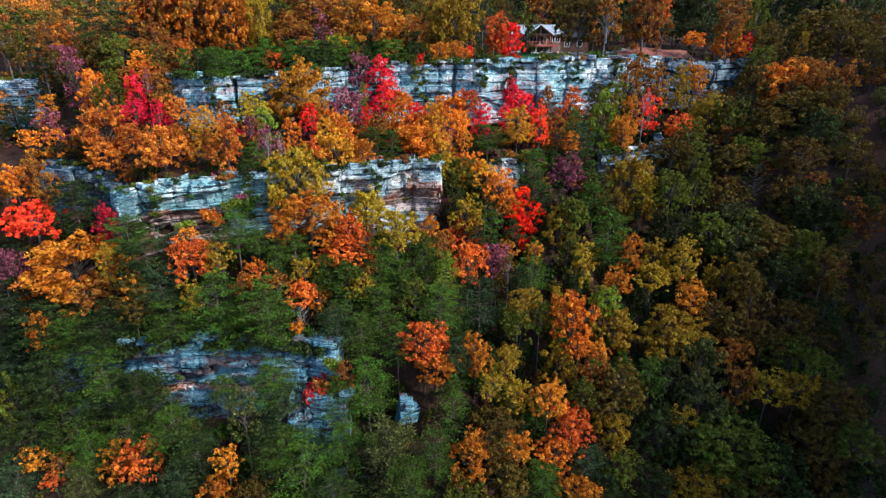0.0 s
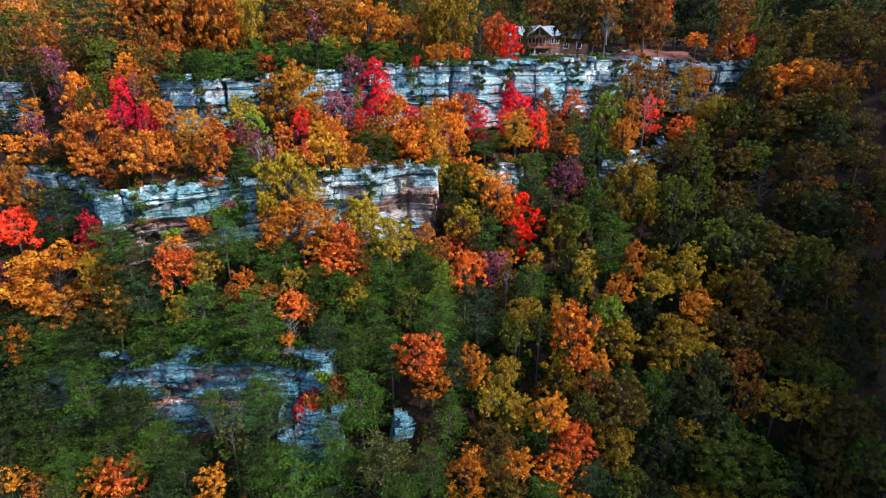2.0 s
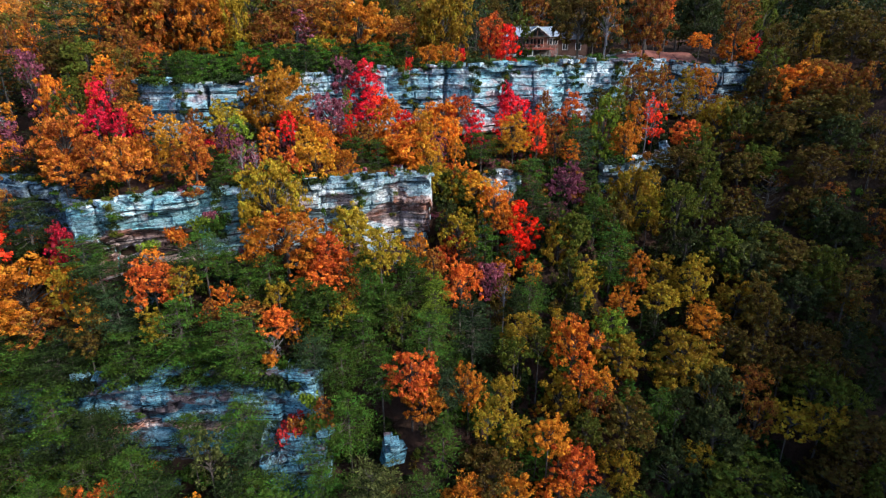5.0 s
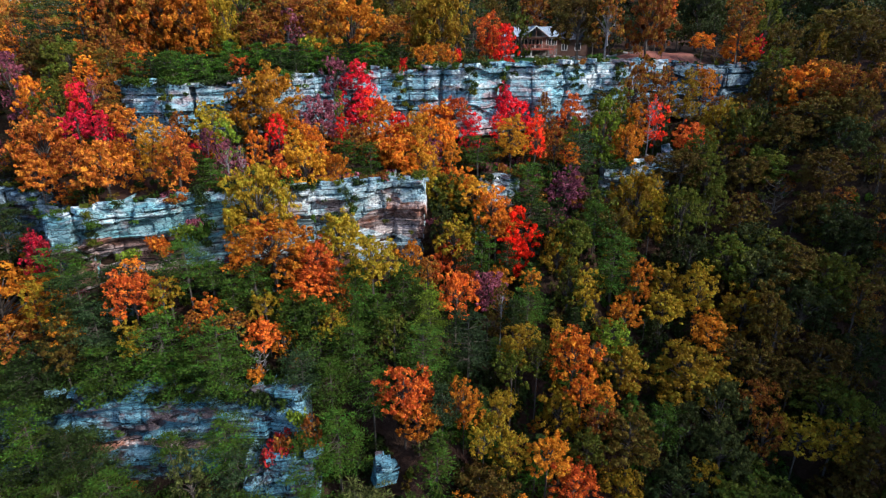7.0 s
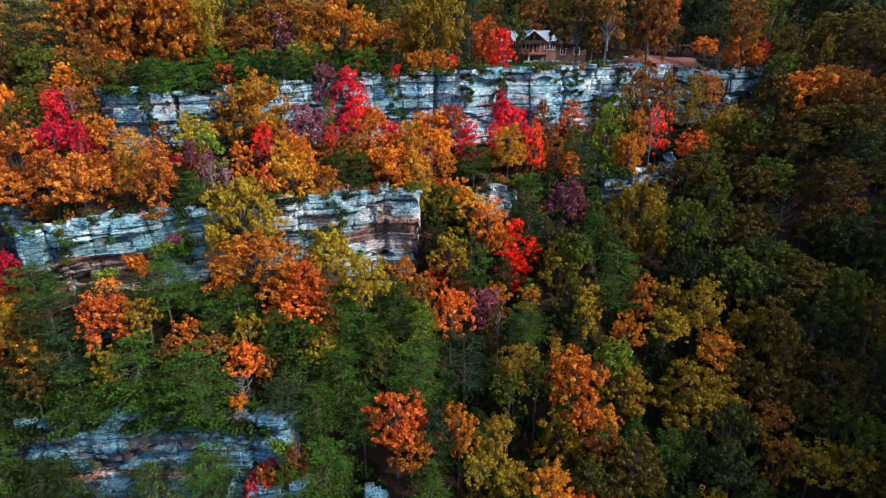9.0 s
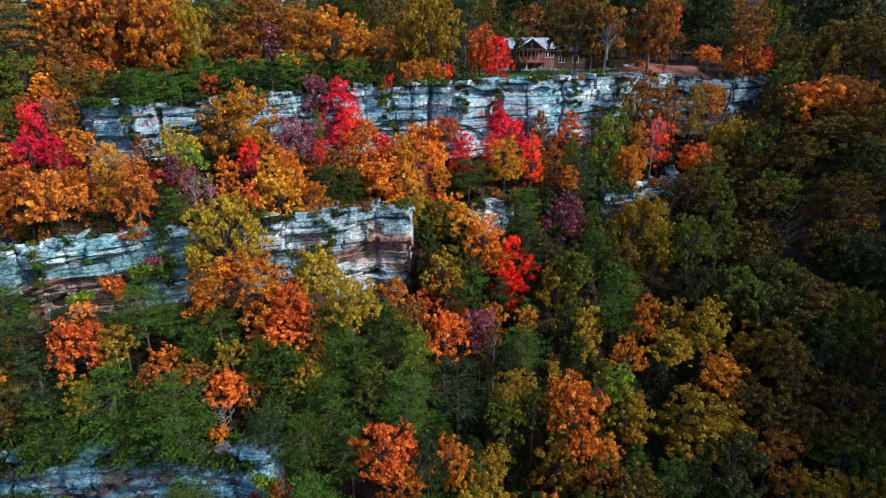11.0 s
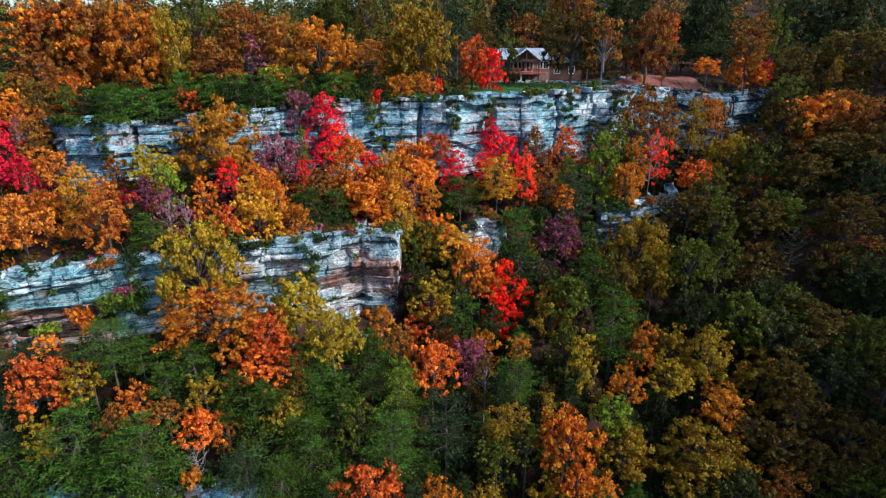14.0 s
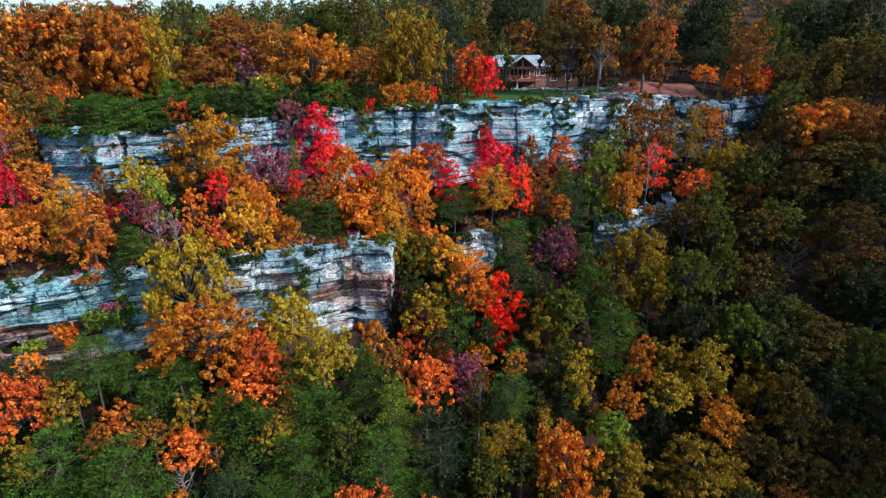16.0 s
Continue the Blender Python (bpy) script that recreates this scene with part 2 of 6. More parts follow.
FOOTING = plain("grey masonry", (0.22, 0.20, 0.19), 0.9, 0.1)
GLASS, gnt, gb = material("window glass", 0.08, 0.6)
gb.inputs["Base Color"].default_value = (0.02, 0.025, 0.03, 1)
STONES = plain("pale field stone", (0.46, 0.45, 0.43), 0.9, 0.15, 0.0, 1.5, 0.35)


# ---- the lie of the land ----
def smooth(a, b, v):
    t = min(1.0, max(0.0, (v - a) / (b - a)))
    return t * t * (3 - 2 * t)


def wave(x, y, s, seed):
    return noise.noise((x / s + seed * 7.3, y / s - seed * 3.1, seed * 1.7))


def along(x, *stops):
    """A height or distance that runs straight between stops (x, value)."""
    for (a, v), (b, w) in zip(stops, stops[1:]):
        if x <= b:
            return v + (w - v) * max(0.0, (x - a) / (b - a))
    return stops[-1][1]


def rim_upper(x):
    base = along(x, (-100, 122), (-70, 117), (-54, 113.4), (-43, 111.6), (-36, 115.2), (-24, 119.5), (-11, 125.2), (2, 127.6), (8, 126.6), (14, 131.8), (22, 133.2), (38, 142.0), (47, 145.2), (56, 146.5), (66, 150), (80, 158), (95, 168))
    return base + 1.0 * wave(x, 0, 9, 1) + 0.8 * wave(x, 0, 3.5, 15)


def rim_middle(x):
    base = along(x, (-76, 102), (-60, 97), (-56, 94.5), (-52.5, 90.2), (-46, 90.0), (-41, 91.6), (-31, 95.4), (-20, 99.0), (-12, 100.8), (-6, 103.8), (-1.5, 103.6), (3, 108), (12, 112.4), (28, 119.5), (44, 125.6), (60, 132))
    return base + 0.8 * wave(x, 0, 11, 2)


def rim_lower(x):
    return 77.6 + 0.02 * (x + 30) + 1.0 * wave(x, 0, 9, 3)


def top_upper(x):
    return along(x, (-90, -10), (-60, -8.6), (-40, -8.2), (-25, -7.6), (-8, -6.4), (12, -6.2), (48, -6.1), (62, -7.3), (95, -7.3))


def top_middle(x):
    dip = along(x, (-61, 0), (-58, -2.4), (-54, -2.9), (-49, -1.4), (-45.5, -0.7), (-36, 0))
    return dip - 22.5 - 1.9 * smooth(-3, 10, x) - 5.0 * (smooth(-0.9, 0.6, x) - smooth(8, 10, x))


def top_lower(x):
    """The crown of the lower ledges."""
    return -44.6 + 1.0 * wave(x, 0, 7, 18)


def drop_upper(x):
    return 9.0 + 2.5 * smooth(-25, -5, x) - 2.0 * smooth(50, 60, x) - 6.0 * smooth(68, 80, x)


def drop_middle(x):
    return 10.0 + 2.6 * smooth(-16, -10, x) + 1.4 * smooth(-1, 3, x) - 4.0 * smooth(8, 18, x) - 5.0 * smooth(6, 22, x)


def drop_lower(x):
    return 11.0 * (1 - smooth(-9, 4, x))


def ground(x, y):
    """The height of the bare ground."""
    y1, y2, y3 = rim_upper(x) + 4.4, rim_middle(x) + 4.4, rim_lower(x) + 4.4
    y2 = min(y2, y1 - 12)
    y3 = min(y3, y2 - 8)
    t1, t2, t3 = top_upper(x), top_middle(x), -45.0 - 16 * smooth(-8, 14, x)
    b1, b2 = t1 - drop_upper(x), t2 - drop_middle(x)
    b3 = t3 - drop_lower(x)
    g1 = 0.9 + 7 * (smooth(-57, -61, x) - smooth(-78, -82, x)) + 7 * smooth(77, 82, x)
    g2 = 0.9 + 7 * (smooth(-0.6, 1.5, x) - smooth(6, 8, x) + smooth(15, 17, x) - smooth(29, 31, x))
    if y >= y1:
        back = y - y1
        z = t1 + 2.2 * smooth(40, 54, x) * smooth(1, 13, back) + 0.03 * min(back, 45) + 0.109 * max(0.0, min(back, 330) - 48) + 0.12 * max(0.0, min(back, 300) - 40) * smooth(-60, 60, x)
    elif y >= y1 - g1:
        z = b1 + (t1 - b1) * (y - y1 + g1) / g1
    elif y >= y2:
        u = (y - y2) / max(0.1, y1 - g1 - y2)
        z = t2 + (b1 - t2) * u - 1.8 * smooth(-25, -8, x) * math.sin(math.pi * u)
    elif y >= y2 - g2:
        z = b2 + (t2 - b2) * (y - y2 + g2) / g2
    elif y >= y3:
        z = t3 + (b2 - t3) * (y - y3) / max(0.1, y2 - g2 - y3)
    elif y >= y3 - 0.9:
        z = b3 + (t3 - b3) * (y - y3 + 0.9) / 0.9
    else:
        z = b3 - 0.82 * (y3 - 0.9 - y)
    w = smooth(42, 60, x)
    if w > 0:
        low, mid, high = min(y, 90.0), min(max(y, 90.0), 125.0), min(max(y, 125.0), 400.0)
        r = -59.4 + 0.45 * (low - 90) + 0.96 * (min(mid, 110) - 90) + 0.8 * (max(mid, 110) - 110) + 0.3 * (min(high, 155) - 125) + 0.12 * (max(high, 155) - 155)
        r += 0.5 * max(0.0, min(x, 110) - 50) * smooth(98, 126, y) * (1 - 0.6 * smooth(118, 140, y))
        w *= 1 - smooth(y1 - 8, y1 + 3, y) * (1 - smooth(76, 88, x))
        w *= 1 - smooth(y1 + 10, y1 + 60, y)
        z = z * (1 - w) + r * w
    # ridge out of view to the east, added to shade the slope
    z += (62 - z) * smooth(98, 200, x) * (1 - smooth(112, 165, y))
    z += 0.5 * wave(x, y, 14, 4) * smooth(0, 6, abs(y - y1)) * (0 if y > y1 and y < y1 + 60 and 5 < x < 60 else 1)
    return max(z, -112.0 + 0.02 * abs(y))


def footing(x, y):
    """The height of the ground, or of the rock where a cliff's crown lies before it."""
    z = ground(x, y)
    for rim, top, a, b in ((rim_upper, top_upper, -55, 78), (rim_middle, top_middle, -72, 50), (rim_lower, top_lower, -62, -16)):
        if a < x < b and rim(x) + 0.3 < y < rim(x) + 4.6:
            z = max(z, top(x) + 0.1)
    return z


# ---- ground ----
def mesh_from(name, verts, faces, mat=None, smooth_faces=False):
    me = bpy.data.meshes.new(name)
    me.from_pydata(verts, [], faces)
    if mat:
        me.materials.append(mat)
    if smooth_faces:
        me.polygons.foreach_set("use_smooth", [True] * len(me.polygons))
    return me


def part(name, me, parent, label="", m=None):
    ob = new(name, me)
    ob.parent = parent
    if m is not None:
        ob.matrix_basis = m
    return tagged(ob, label)


def spread(lo, hi, step, far):
    """Even steps from lo to hi, then ever longer ones out to far on both sides."""
    inner = [lo + step * i for i in range(int((hi - lo) / step) + 1)]
    grow, a, b, d = [], lo, inner[-1], step
    below, above = [], []
    while a > -far:
        d *= 1.5
        a, b = a - d, b + d
        below.append(a), above.append(b)
    return below[::-1] + inner + above


XS, YS = spread(-125, 135, 1.3, 4000), spread(40, 190, 0.9, 4000)
verts = [(x, y, ground(x, y)) for y in YS for x in XS]
nx = len(XS)
faces = [(j * nx + i, j * nx + i + 1, j * nx + nx + i + 1, j * nx + nx + i) for j in range(len(YS) - 1) for i in range(nx - 1)]
tagged(new("ground", mesh_from("ground", verts, faces, LITTER, True)), "steep terraced hillside covered in brown leaf litter", "ground", kind="structure")


# ---- cliffs ----
def block_mesh(seed):
    """A block of bedded sandstone, one unit each way: crisp edges, thin beds that stand in and out, a crack or two."""
    rng = random.Random(seed)
    cols = sorted([0, 1] + [0.5 / 6 + i / 6 + rng.uniform(-0.05, 0.05) for i in range(6)])
    cols = [0, 0.03] + cols[1:-1] + [0.97, 1]
    rows, beds, w = [], [], 0.0
    while w < 0.97:
        d = min(rng.choice((0.07, 0.11, 0.16, 0.24)), 1 - w)
        inset = rng.choice((0, 0, 0.03, 0.05, 0.09))
        rows += [(w + 0.012, inset), (w + d - 0.012, inset)]
        beds.append((w, d))
        w += d
    bm = bmesh.new()
    ys = (0.0, 0.55, 1.0)
    index = {}

    def vert(i, j, k):
        if (i, j, k) not in index:
            u, v, (w, inset) = cols[i] - 0.5, ys[j] - 0.5, rows[k]
            n = noise.noise_vector((u * 3 + seed * 3.7, v * 2 + seed, w * 2 - seed))
            p = Vector((u + n.x * 0.03, v, w - 0.5 + n.z * 0.025))
            if j == 0:
                ragged = 0.05 * noise.noise((u * 9 + seed, k * 1.7, seed * 2.1))
                p.y += inset + ragged + n.y * 0.05 + (0.05 if i in (0, len(cols) - 1) else 0) + (0.03 if k in (0, len(rows) - 1) else 0)
            else:
                p.x *= 0.98
            index[i, j, k] = bm.verts.new(p)
        return index[i, j, k]

    a, b, c = len(cols) - 1, len(ys) - 1, len(rows) - 1
    for i in range(a):
        for k in range(c):
            bm.faces.new((vert(i, 0, k), vert(i + 1, 0, k), vert(i + 1, 0, k + 1), vert(i, 0, k + 1)))
        bm.faces.new([vert(i, j, c) for j in range(b + 1)] + [vert(i + 1, j, c) for j in range(b, -1, -1)])
        bm.faces.new([vert(i + 1, j, 0) for j in range(b + 1)] + [vert(i, j, 0) for j in range(b, -1, -1)])
    for j in range(b):
        for k in range(c):
            bm.faces.new((vert(0, j + 1, k), vert(0, j, k), vert(0, j, k + 1), vert(0, j + 1, k + 1)))
            bm.faces.new((vert(a, j, k), vert(a, j + 1, k), vert(a, j + 1, k + 1), vert(a, j, k + 1)))
    bmesh.ops.recalc_face_normals(bm, faces=bm.faces)
    me = bpy.data.meshes.new("rock_block")
    bm.to_mesh(me)
    bm.free()
    return me


def with_material(me, mat):
    out = me.copy()
    out.materials.append(mat)
    return out


SHAPES = [block_mesh(s) for s in range(12)]
BLOCKS = {rock.name: [with_material(me, rock) for me in SHAPES] for rock in (ROCK, ROCK_TEAL, ROCK_PINK, ROCK_SHADED, ROCK_LOW)}


def rnd(*keys):
    """A fixed chance value from 0 to 1 for a set of whole numbers."""
    h = 2166136261
    for k in keys:
        h = ((h ^ (int(k) & 0xFFFF)) * 16777619) & 0xFFFFFFFF
        h ^= h >> 15
    return (h * 2654435761 & 0xFFFFFFFF) / 4294967296


def bed_table(seed):
    """Beds from the crown down: depth of the upper edge, thickness, standing out, block length."""
    rng, out, d = random.Random(seed), [], -2.0
    while d < 15:
        t = rng.choice((0.25, 0.42, 0.7, 1.1, 1.6, 2.1, 2.6))
        out.append((d, t, rng.uniform(-0.34, 0.34), rng.uniform(1.8, 3.6) + 3.0 * t))
        d += t
    return out


def relief(s, d, seed, beds):
    """How far the face stands out at s metres along and d metres below the crown."""
    dd = d + 0.30 * wave(s, 0, 22, seed) + 0.035 * wave(s, d, 1.6, seed + 3)
    r = 0.28 * wave(s, d * 1.6, 9, seed + 1) + 0.12 * wave(s, d * 2.0, 2.0, seed + 2)
    big = 8.5 + 4 * rnd(seed, 7)
    joint = s / big + 0.05 * wave(s, d, 5, seed + 4) + 0.8 * rnd(seed, 21, math.floor(d / 2.3))
    r += 1.5 * (rnd(seed, 3, math.floor(joint), math.floor(d / 2.3)) - 0.5)
    edge = min(joint % 1, 1 - joint % 1) * big
    r -= 0.35 * (1 - smooth(0.04, 0.2, edge)) * smooth(-0.2, 0.2, wave(s, d, 3, seed + 9))
    cell = math.floor(s / 6.3)
    if rnd(seed, 31, cell) < 0.32:
        at = (cell + 0.25 + 0.5 * rnd(seed, 32, cell)) * 6.3 + 0.8 * wave(s, d, 4, seed + 11)
        r -= (0.8 + 1.6 * rnd(seed, 33, cell)) * (1 - smooth(0.12, 0.4, abs(s - at)))
    hollow = wave(s, d * 2.2, 5.5, seed + 12)
    r -= 0.9 * smooth(0.27, 0.31, hollow)
    for k, (top, thick, out, long) in enumerate(beds):
        if top <= dd < top + thick:
            u = s / long + rnd(seed, k) * 5 + 0.06 * wave(s, d, 1.5, seed + 5)
            r += out + 0.7 * (rnd(seed, k, math.floor(u)) - 0.5) * min(1.0, 0.35 + thick)
            e = min(u % 1, 1 - u % 1) * long
            g = min(dd - top, top + thick - dd)
            r -= 0.3 * (1 - smooth(0.02, 0.12, e)) + (0.10 + 0.75 * rnd(seed, k, 9) ** 3) * (1 - smooth(0.02, 0.09, g)) * (0.25 + 1.0 * smooth(-0.25, 0.35, wave(s, k, 5, seed)))
            break
    return r + 0.07 * wave(s, d, 0.7, seed + 6)


def cliff(name, label, rim, top, drop, x0, x1, seed, overhang=0.0, brown=None, gap=None, rock=ROCK, step=0.24, rise=0.105):
    """A bedded face in stretches between its main joints. overhang: how far the foot lies back under the crown."""
    rng = random.Random(seed)
    base = tagged(new(name), label, "cliff", kind="structure")
    beds = bed_table(seed)
    a = x0
    while a < x1:
        b = min(x1, a + rng.uniform(5.0, 10.0))
        out, lift = rng.uniform(-0.4, 0.4), rng.uniform(-0.35, 0.25)
        if gap and gap((a + b) / 2):
            a = b
            continue
        n = max(4, int((b - a) / step))
        high = max(drop((a + b) / 2), 1.5) + 1.2
        m = int(high / rise)
        verts, faces, tones = [], [], []
        for i in range(n + 1):
            x = a + (b - a) * i / n
            slope = (rim(x + 1.5) - rim(x - 1.5)) / 3
            k = 1 / math.hypot(1, slope)
            nose = 0.25 * (1 - smooth(0, 0.5, min(x - a, b - x)))
            crest = top(x) + lift + 0.35 + 0.7 * (rnd(seed, 5, math.floor(x / 2.3 + 0.3 * wave(x, 0, 2, seed))) - 0.5) + 0.2 * wave(x, 0, 1.2, seed)
            # the top of the rock, going back into the ground
            for back_, lower in ((7.0, 0.5), (3.0, 0.1), (1.2, 0.0)):
                verts.append((x, rim(x) + back_, crest - lower + 0.15 * wave(x, back_, 1.5, seed)))
            for j in range(m + 1):
                z = crest + (top(x) - high - crest) * j / m
                d = top(x) + 0.5 - z
                f = d / high
                r = relief(x, d, seed, beds) + out - nose - overhang * smooth(0.38, 0.6, f + 0.08 * wave(x, 0, 5, seed + 8)) - 0.5 * (1 - smooth(0.0, 0.4, crest - z))
                verts.append((x + slope * k * r * 0.6, rim(x) - r * k, z))
        w = m + 4
        for i in range(n):
            for j in range(w - 1):
                faces.append((i * w + j, i * w + j + 1, (i + 1) * w + j + 1, (i + 1) * w + j))
                f = max(0, j - 3) / m
                x = a + (b - a) * i / n
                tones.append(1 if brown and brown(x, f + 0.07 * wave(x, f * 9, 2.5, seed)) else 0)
        # returns at both ends
        for i, flip in ((0, False), (n, True)):
            start = len(verts)
            for j in range(w):
                x, y, z = verts[i * w + j]
                verts.append((x, rim(a if i == 0 else b) + 7.0, z))
            for j in range(w - 1):
                q = (i * w + j, start + j, start + j + 1, i * w + j + 1)
                faces.append(q[::-1] if flip else q)
                tones.append(0)
        me = mesh_from("rock_face", verts, faces)
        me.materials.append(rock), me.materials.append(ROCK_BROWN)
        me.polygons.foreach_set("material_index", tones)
        part("rock_face", me, base)
        # loose slabs on the crown and fallen blocks at the foot
        for _ in range(rng.randint(5, 8)):
            x, foot = rng.uniform(a, b), rng.random() < 0.25
            l, t = rng.uniform(0.8, 3.0), rng.uniform(0.3, 1.0)
            y = rim(x) + (rng.uniform(-3.5, -1.0) if foot else rng.uniform(0.1, 2.0))
            z = ground(x, y) + 0.2 if foot else top(x) + lift + 0.25 + t * 0.4
            part("rock_block", rng.choice(BLOCKS[rock.name]), base, "", pose(x, y, z, rng.uniform(-10, 10), rng.uniform(-8, 8), rng.uniform(-40, 40)) @ Matrix.Diagonal((l, rng.uniform(0.8, 1.8), t, 1)))
        a = b
    return base


cliff("cliff_upper", "pale blue-grey sandstone cliff in level beds below the woods", rim_upper, top_upper, drop_upper, -52.3, 52, 11)
cliff("cliff_east", "shaded slate-blue sandstone cliff behind dark trees", rim_upper, top_upper, drop_upper, 52.1, 78, 15, rock=ROCK_SHADED)
cliff("cliff_upper_far", "shaded grey sandstone cliff among orange trees", rim_upper, top_upper, drop_upper, -125, -82, 12)
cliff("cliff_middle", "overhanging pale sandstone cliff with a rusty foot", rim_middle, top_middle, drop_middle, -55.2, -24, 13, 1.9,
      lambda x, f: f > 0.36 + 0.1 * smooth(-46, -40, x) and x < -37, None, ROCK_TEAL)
cliff("cliff_middle_west", "shaded slate-blue sandstone recess in the middle cliff", rim_middle, top_middle, drop_middle, -72, -55.3, 17, 0.8, rock=ROCK_SHADED)
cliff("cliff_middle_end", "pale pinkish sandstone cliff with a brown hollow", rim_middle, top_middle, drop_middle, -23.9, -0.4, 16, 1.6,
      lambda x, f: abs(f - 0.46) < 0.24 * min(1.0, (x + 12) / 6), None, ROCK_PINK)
cliff("cliff_middle_east", "pale sandstone ledges among orange trees", rim_middle, top_middle, drop_middle, 8.2, 50, 26, 1.2, None, lambda x: 15 < x < 31, ROCK_PINK)
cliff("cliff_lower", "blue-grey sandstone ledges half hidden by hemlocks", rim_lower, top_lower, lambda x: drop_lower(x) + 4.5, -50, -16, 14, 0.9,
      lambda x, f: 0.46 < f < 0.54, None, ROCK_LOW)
cliff("cliff_lower_west", "shaded sandstone ledges behind dark pines", rim_lower, lambda x: top_lower(x) - 2.0, lambda x: 11.0, -60, -50.1, 21, 0.6, rock=ROCK_SHADED)
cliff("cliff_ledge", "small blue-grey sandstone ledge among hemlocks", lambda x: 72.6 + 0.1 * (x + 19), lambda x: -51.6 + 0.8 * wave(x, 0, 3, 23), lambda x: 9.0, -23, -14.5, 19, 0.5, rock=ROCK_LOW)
knob = tagged(new("rock_outcrop"), "small pale blue sandstone blocks between hemlocks", "rock", kind="structure")
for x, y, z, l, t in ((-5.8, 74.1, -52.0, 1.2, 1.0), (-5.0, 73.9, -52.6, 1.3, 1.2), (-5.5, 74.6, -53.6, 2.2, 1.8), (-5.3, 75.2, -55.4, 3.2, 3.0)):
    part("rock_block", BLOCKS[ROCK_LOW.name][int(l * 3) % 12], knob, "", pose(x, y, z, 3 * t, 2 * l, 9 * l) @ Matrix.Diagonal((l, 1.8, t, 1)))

spire = tagged(new("rock_pinnacle"), "weathered blue-grey sandstone pinnacle between red trees", "rock", kind="structure")
for dx, dz, l, t, lean in ((0.0, 0.3, 2.6, 2.4, 8), (0.5, 1.7, 2.1, 2.0, -14), (0.1, 2.7, 1.5, 1.9, 22)):
    part("rock_block", BLOCKS[ROCK.name][int(l * 5) % 12], spire, "", pose(47.4 + dx, 127.9, footing(47.4, 127.9) + dz, lean * 0.6, lean, 55 * dz) @ Matrix.Diagonal((l, l * 0.9, t, 1)))


# ---- lawn and dry grass on the plateau ----
def sheet(name, label, category, mat, x0, x1, near, far_, lift, ragged):
    xs, n = [x0 + (x1 - x0) * i / 40 for i in range(41)], 14
    verts = []
    for x in xs:
        a, b = near(x) + ragged * wave(x, 0, 3, 8), far_(x) + ragged * wave(x, 0, 4, 9)
        for j in range(n + 1):
            y = a + (b - a) * j / n
            verts.append((x, y, ground(x, y) + lift))
    faces = [(i * (n + 1) + j, (i + 1) * (n + 1) + j, (i + 1) * (n + 1) + j + 1, i * (n + 1) + j + 1) for i in range(40) for j in range(n)]
    return tagged(new(name, mesh_from(name, verts, faces, mat, True)), label, category, kind="structure")


sheet("lawn", "mown green lawn before the house on the cliff top", "lawn", GRASS, 11, 45, lambda x: rim_upper(x) + 9, lambda x: 167, 0.06, 1.2)
sheet("dry_grass", "russet dry grass along the cliff top", "grass", DRY, 43, 66, lambda x: rim_upper(x) + 3.5, lambda x: rim_upper(x) + 22, 0.05, 1.0)
sheet("bare_earth", "trodden pinkish earth along the cliff top", "path", plain("trodden earth", (0.36, 0.25, 0.21), 0.95, 0.1, 0.0, 0.6, 0.35), 14, 43, lambda x: rim_upper(x) + 3, lambda x: rim_upper(x) + 9.3, 0.05, 0.6)


# ---- trees ----
def leaf_tris(rng, centres, radii, per, size, flat, droop=0.0):
    """Small leafy sprays, as triangles, over the outside of rounded clumps."""
    n = len(centres) * per
    c = np.repeat(np.array(centres), per, axis=0)
    r = np.repeat(np.array(radii), per)[:, None]
    d = rng.normal(size=(n, 3))
    d[:, 2] = d[:, 2] * 0.9 + 0.35
    d /= np.linalg.norm(d, axis=1)[:, None]
    p = c + d * r * rng.uniform(0.55, 1.08, (n, 1)) * np.array((1, 1, flat))
    nrm = d + rng.normal(size=(n, 3)) * 0.55
    nrm /= np.linalg.norm(nrm, axis=1)[:, None]
    a = np.cross(nrm, rng.normal(size=(n, 3)))
    a /= np.linalg.norm(a, axis=1)[:, None]
    b = np.cross(nrm, a)
    s = size * rng.uniform(0.6, 1.35, (n, 1))
    v = np.stack((p + a * s, p - a * s * 0.5 + b * s * 0.75, p - a * s * 0.5 - b * s * 0.75), axis=1)
    return v.reshape(-1, 3)


def tri_mesh(name, v):
    me = bpy.data.meshes.new(name)
    n = len(v) // 3
    me.vertices.add(len(v)), me.loops.add(len(v)), me.polygons.add(n)
    me.vertices.foreach_set("co", np.asarray(v, dtype=np.float32).ravel())
    me.loops.foreach_set("vertex_index", np.arange(len(v), dtype=np.int32))
    me.polygons.foreach_set("loop_start", np.arange(0, len(v), 3, dtype=np.int32))
    me.update(calc_edges=True)
    return me


def limb(bm, a, b, ra, rb, sides=5):
    """A tapered limb from a to b."""
    a, b = Vector(a), Vector(b)
    turn = (b - a).to_track_quat("Z", "Y").to_matrix()
    rings = []
    for p, r in ((a, ra), (b, rb)):
        rings.append([bm.verts.new(p + turn @ Vector((r * math.cos(2 * math.pi * i / sides), r * math.sin(2 * math.pi * i / sides), 0))) for i in range(sides)])
    for i in range(sides):
        bm.faces.new((rings[0][i], rings[0][(i + 1) % sides], rings[1][(i + 1) % sides], rings[1][i]))
    bm.faces.new(rings[1])


NW, NH = 6.5, 9.5  # the size at which the patterns are drawn, width and height


def shrink(points, high=NH):
    return np.asarray(points) / np.array((NW / 2, NW / 2, high))


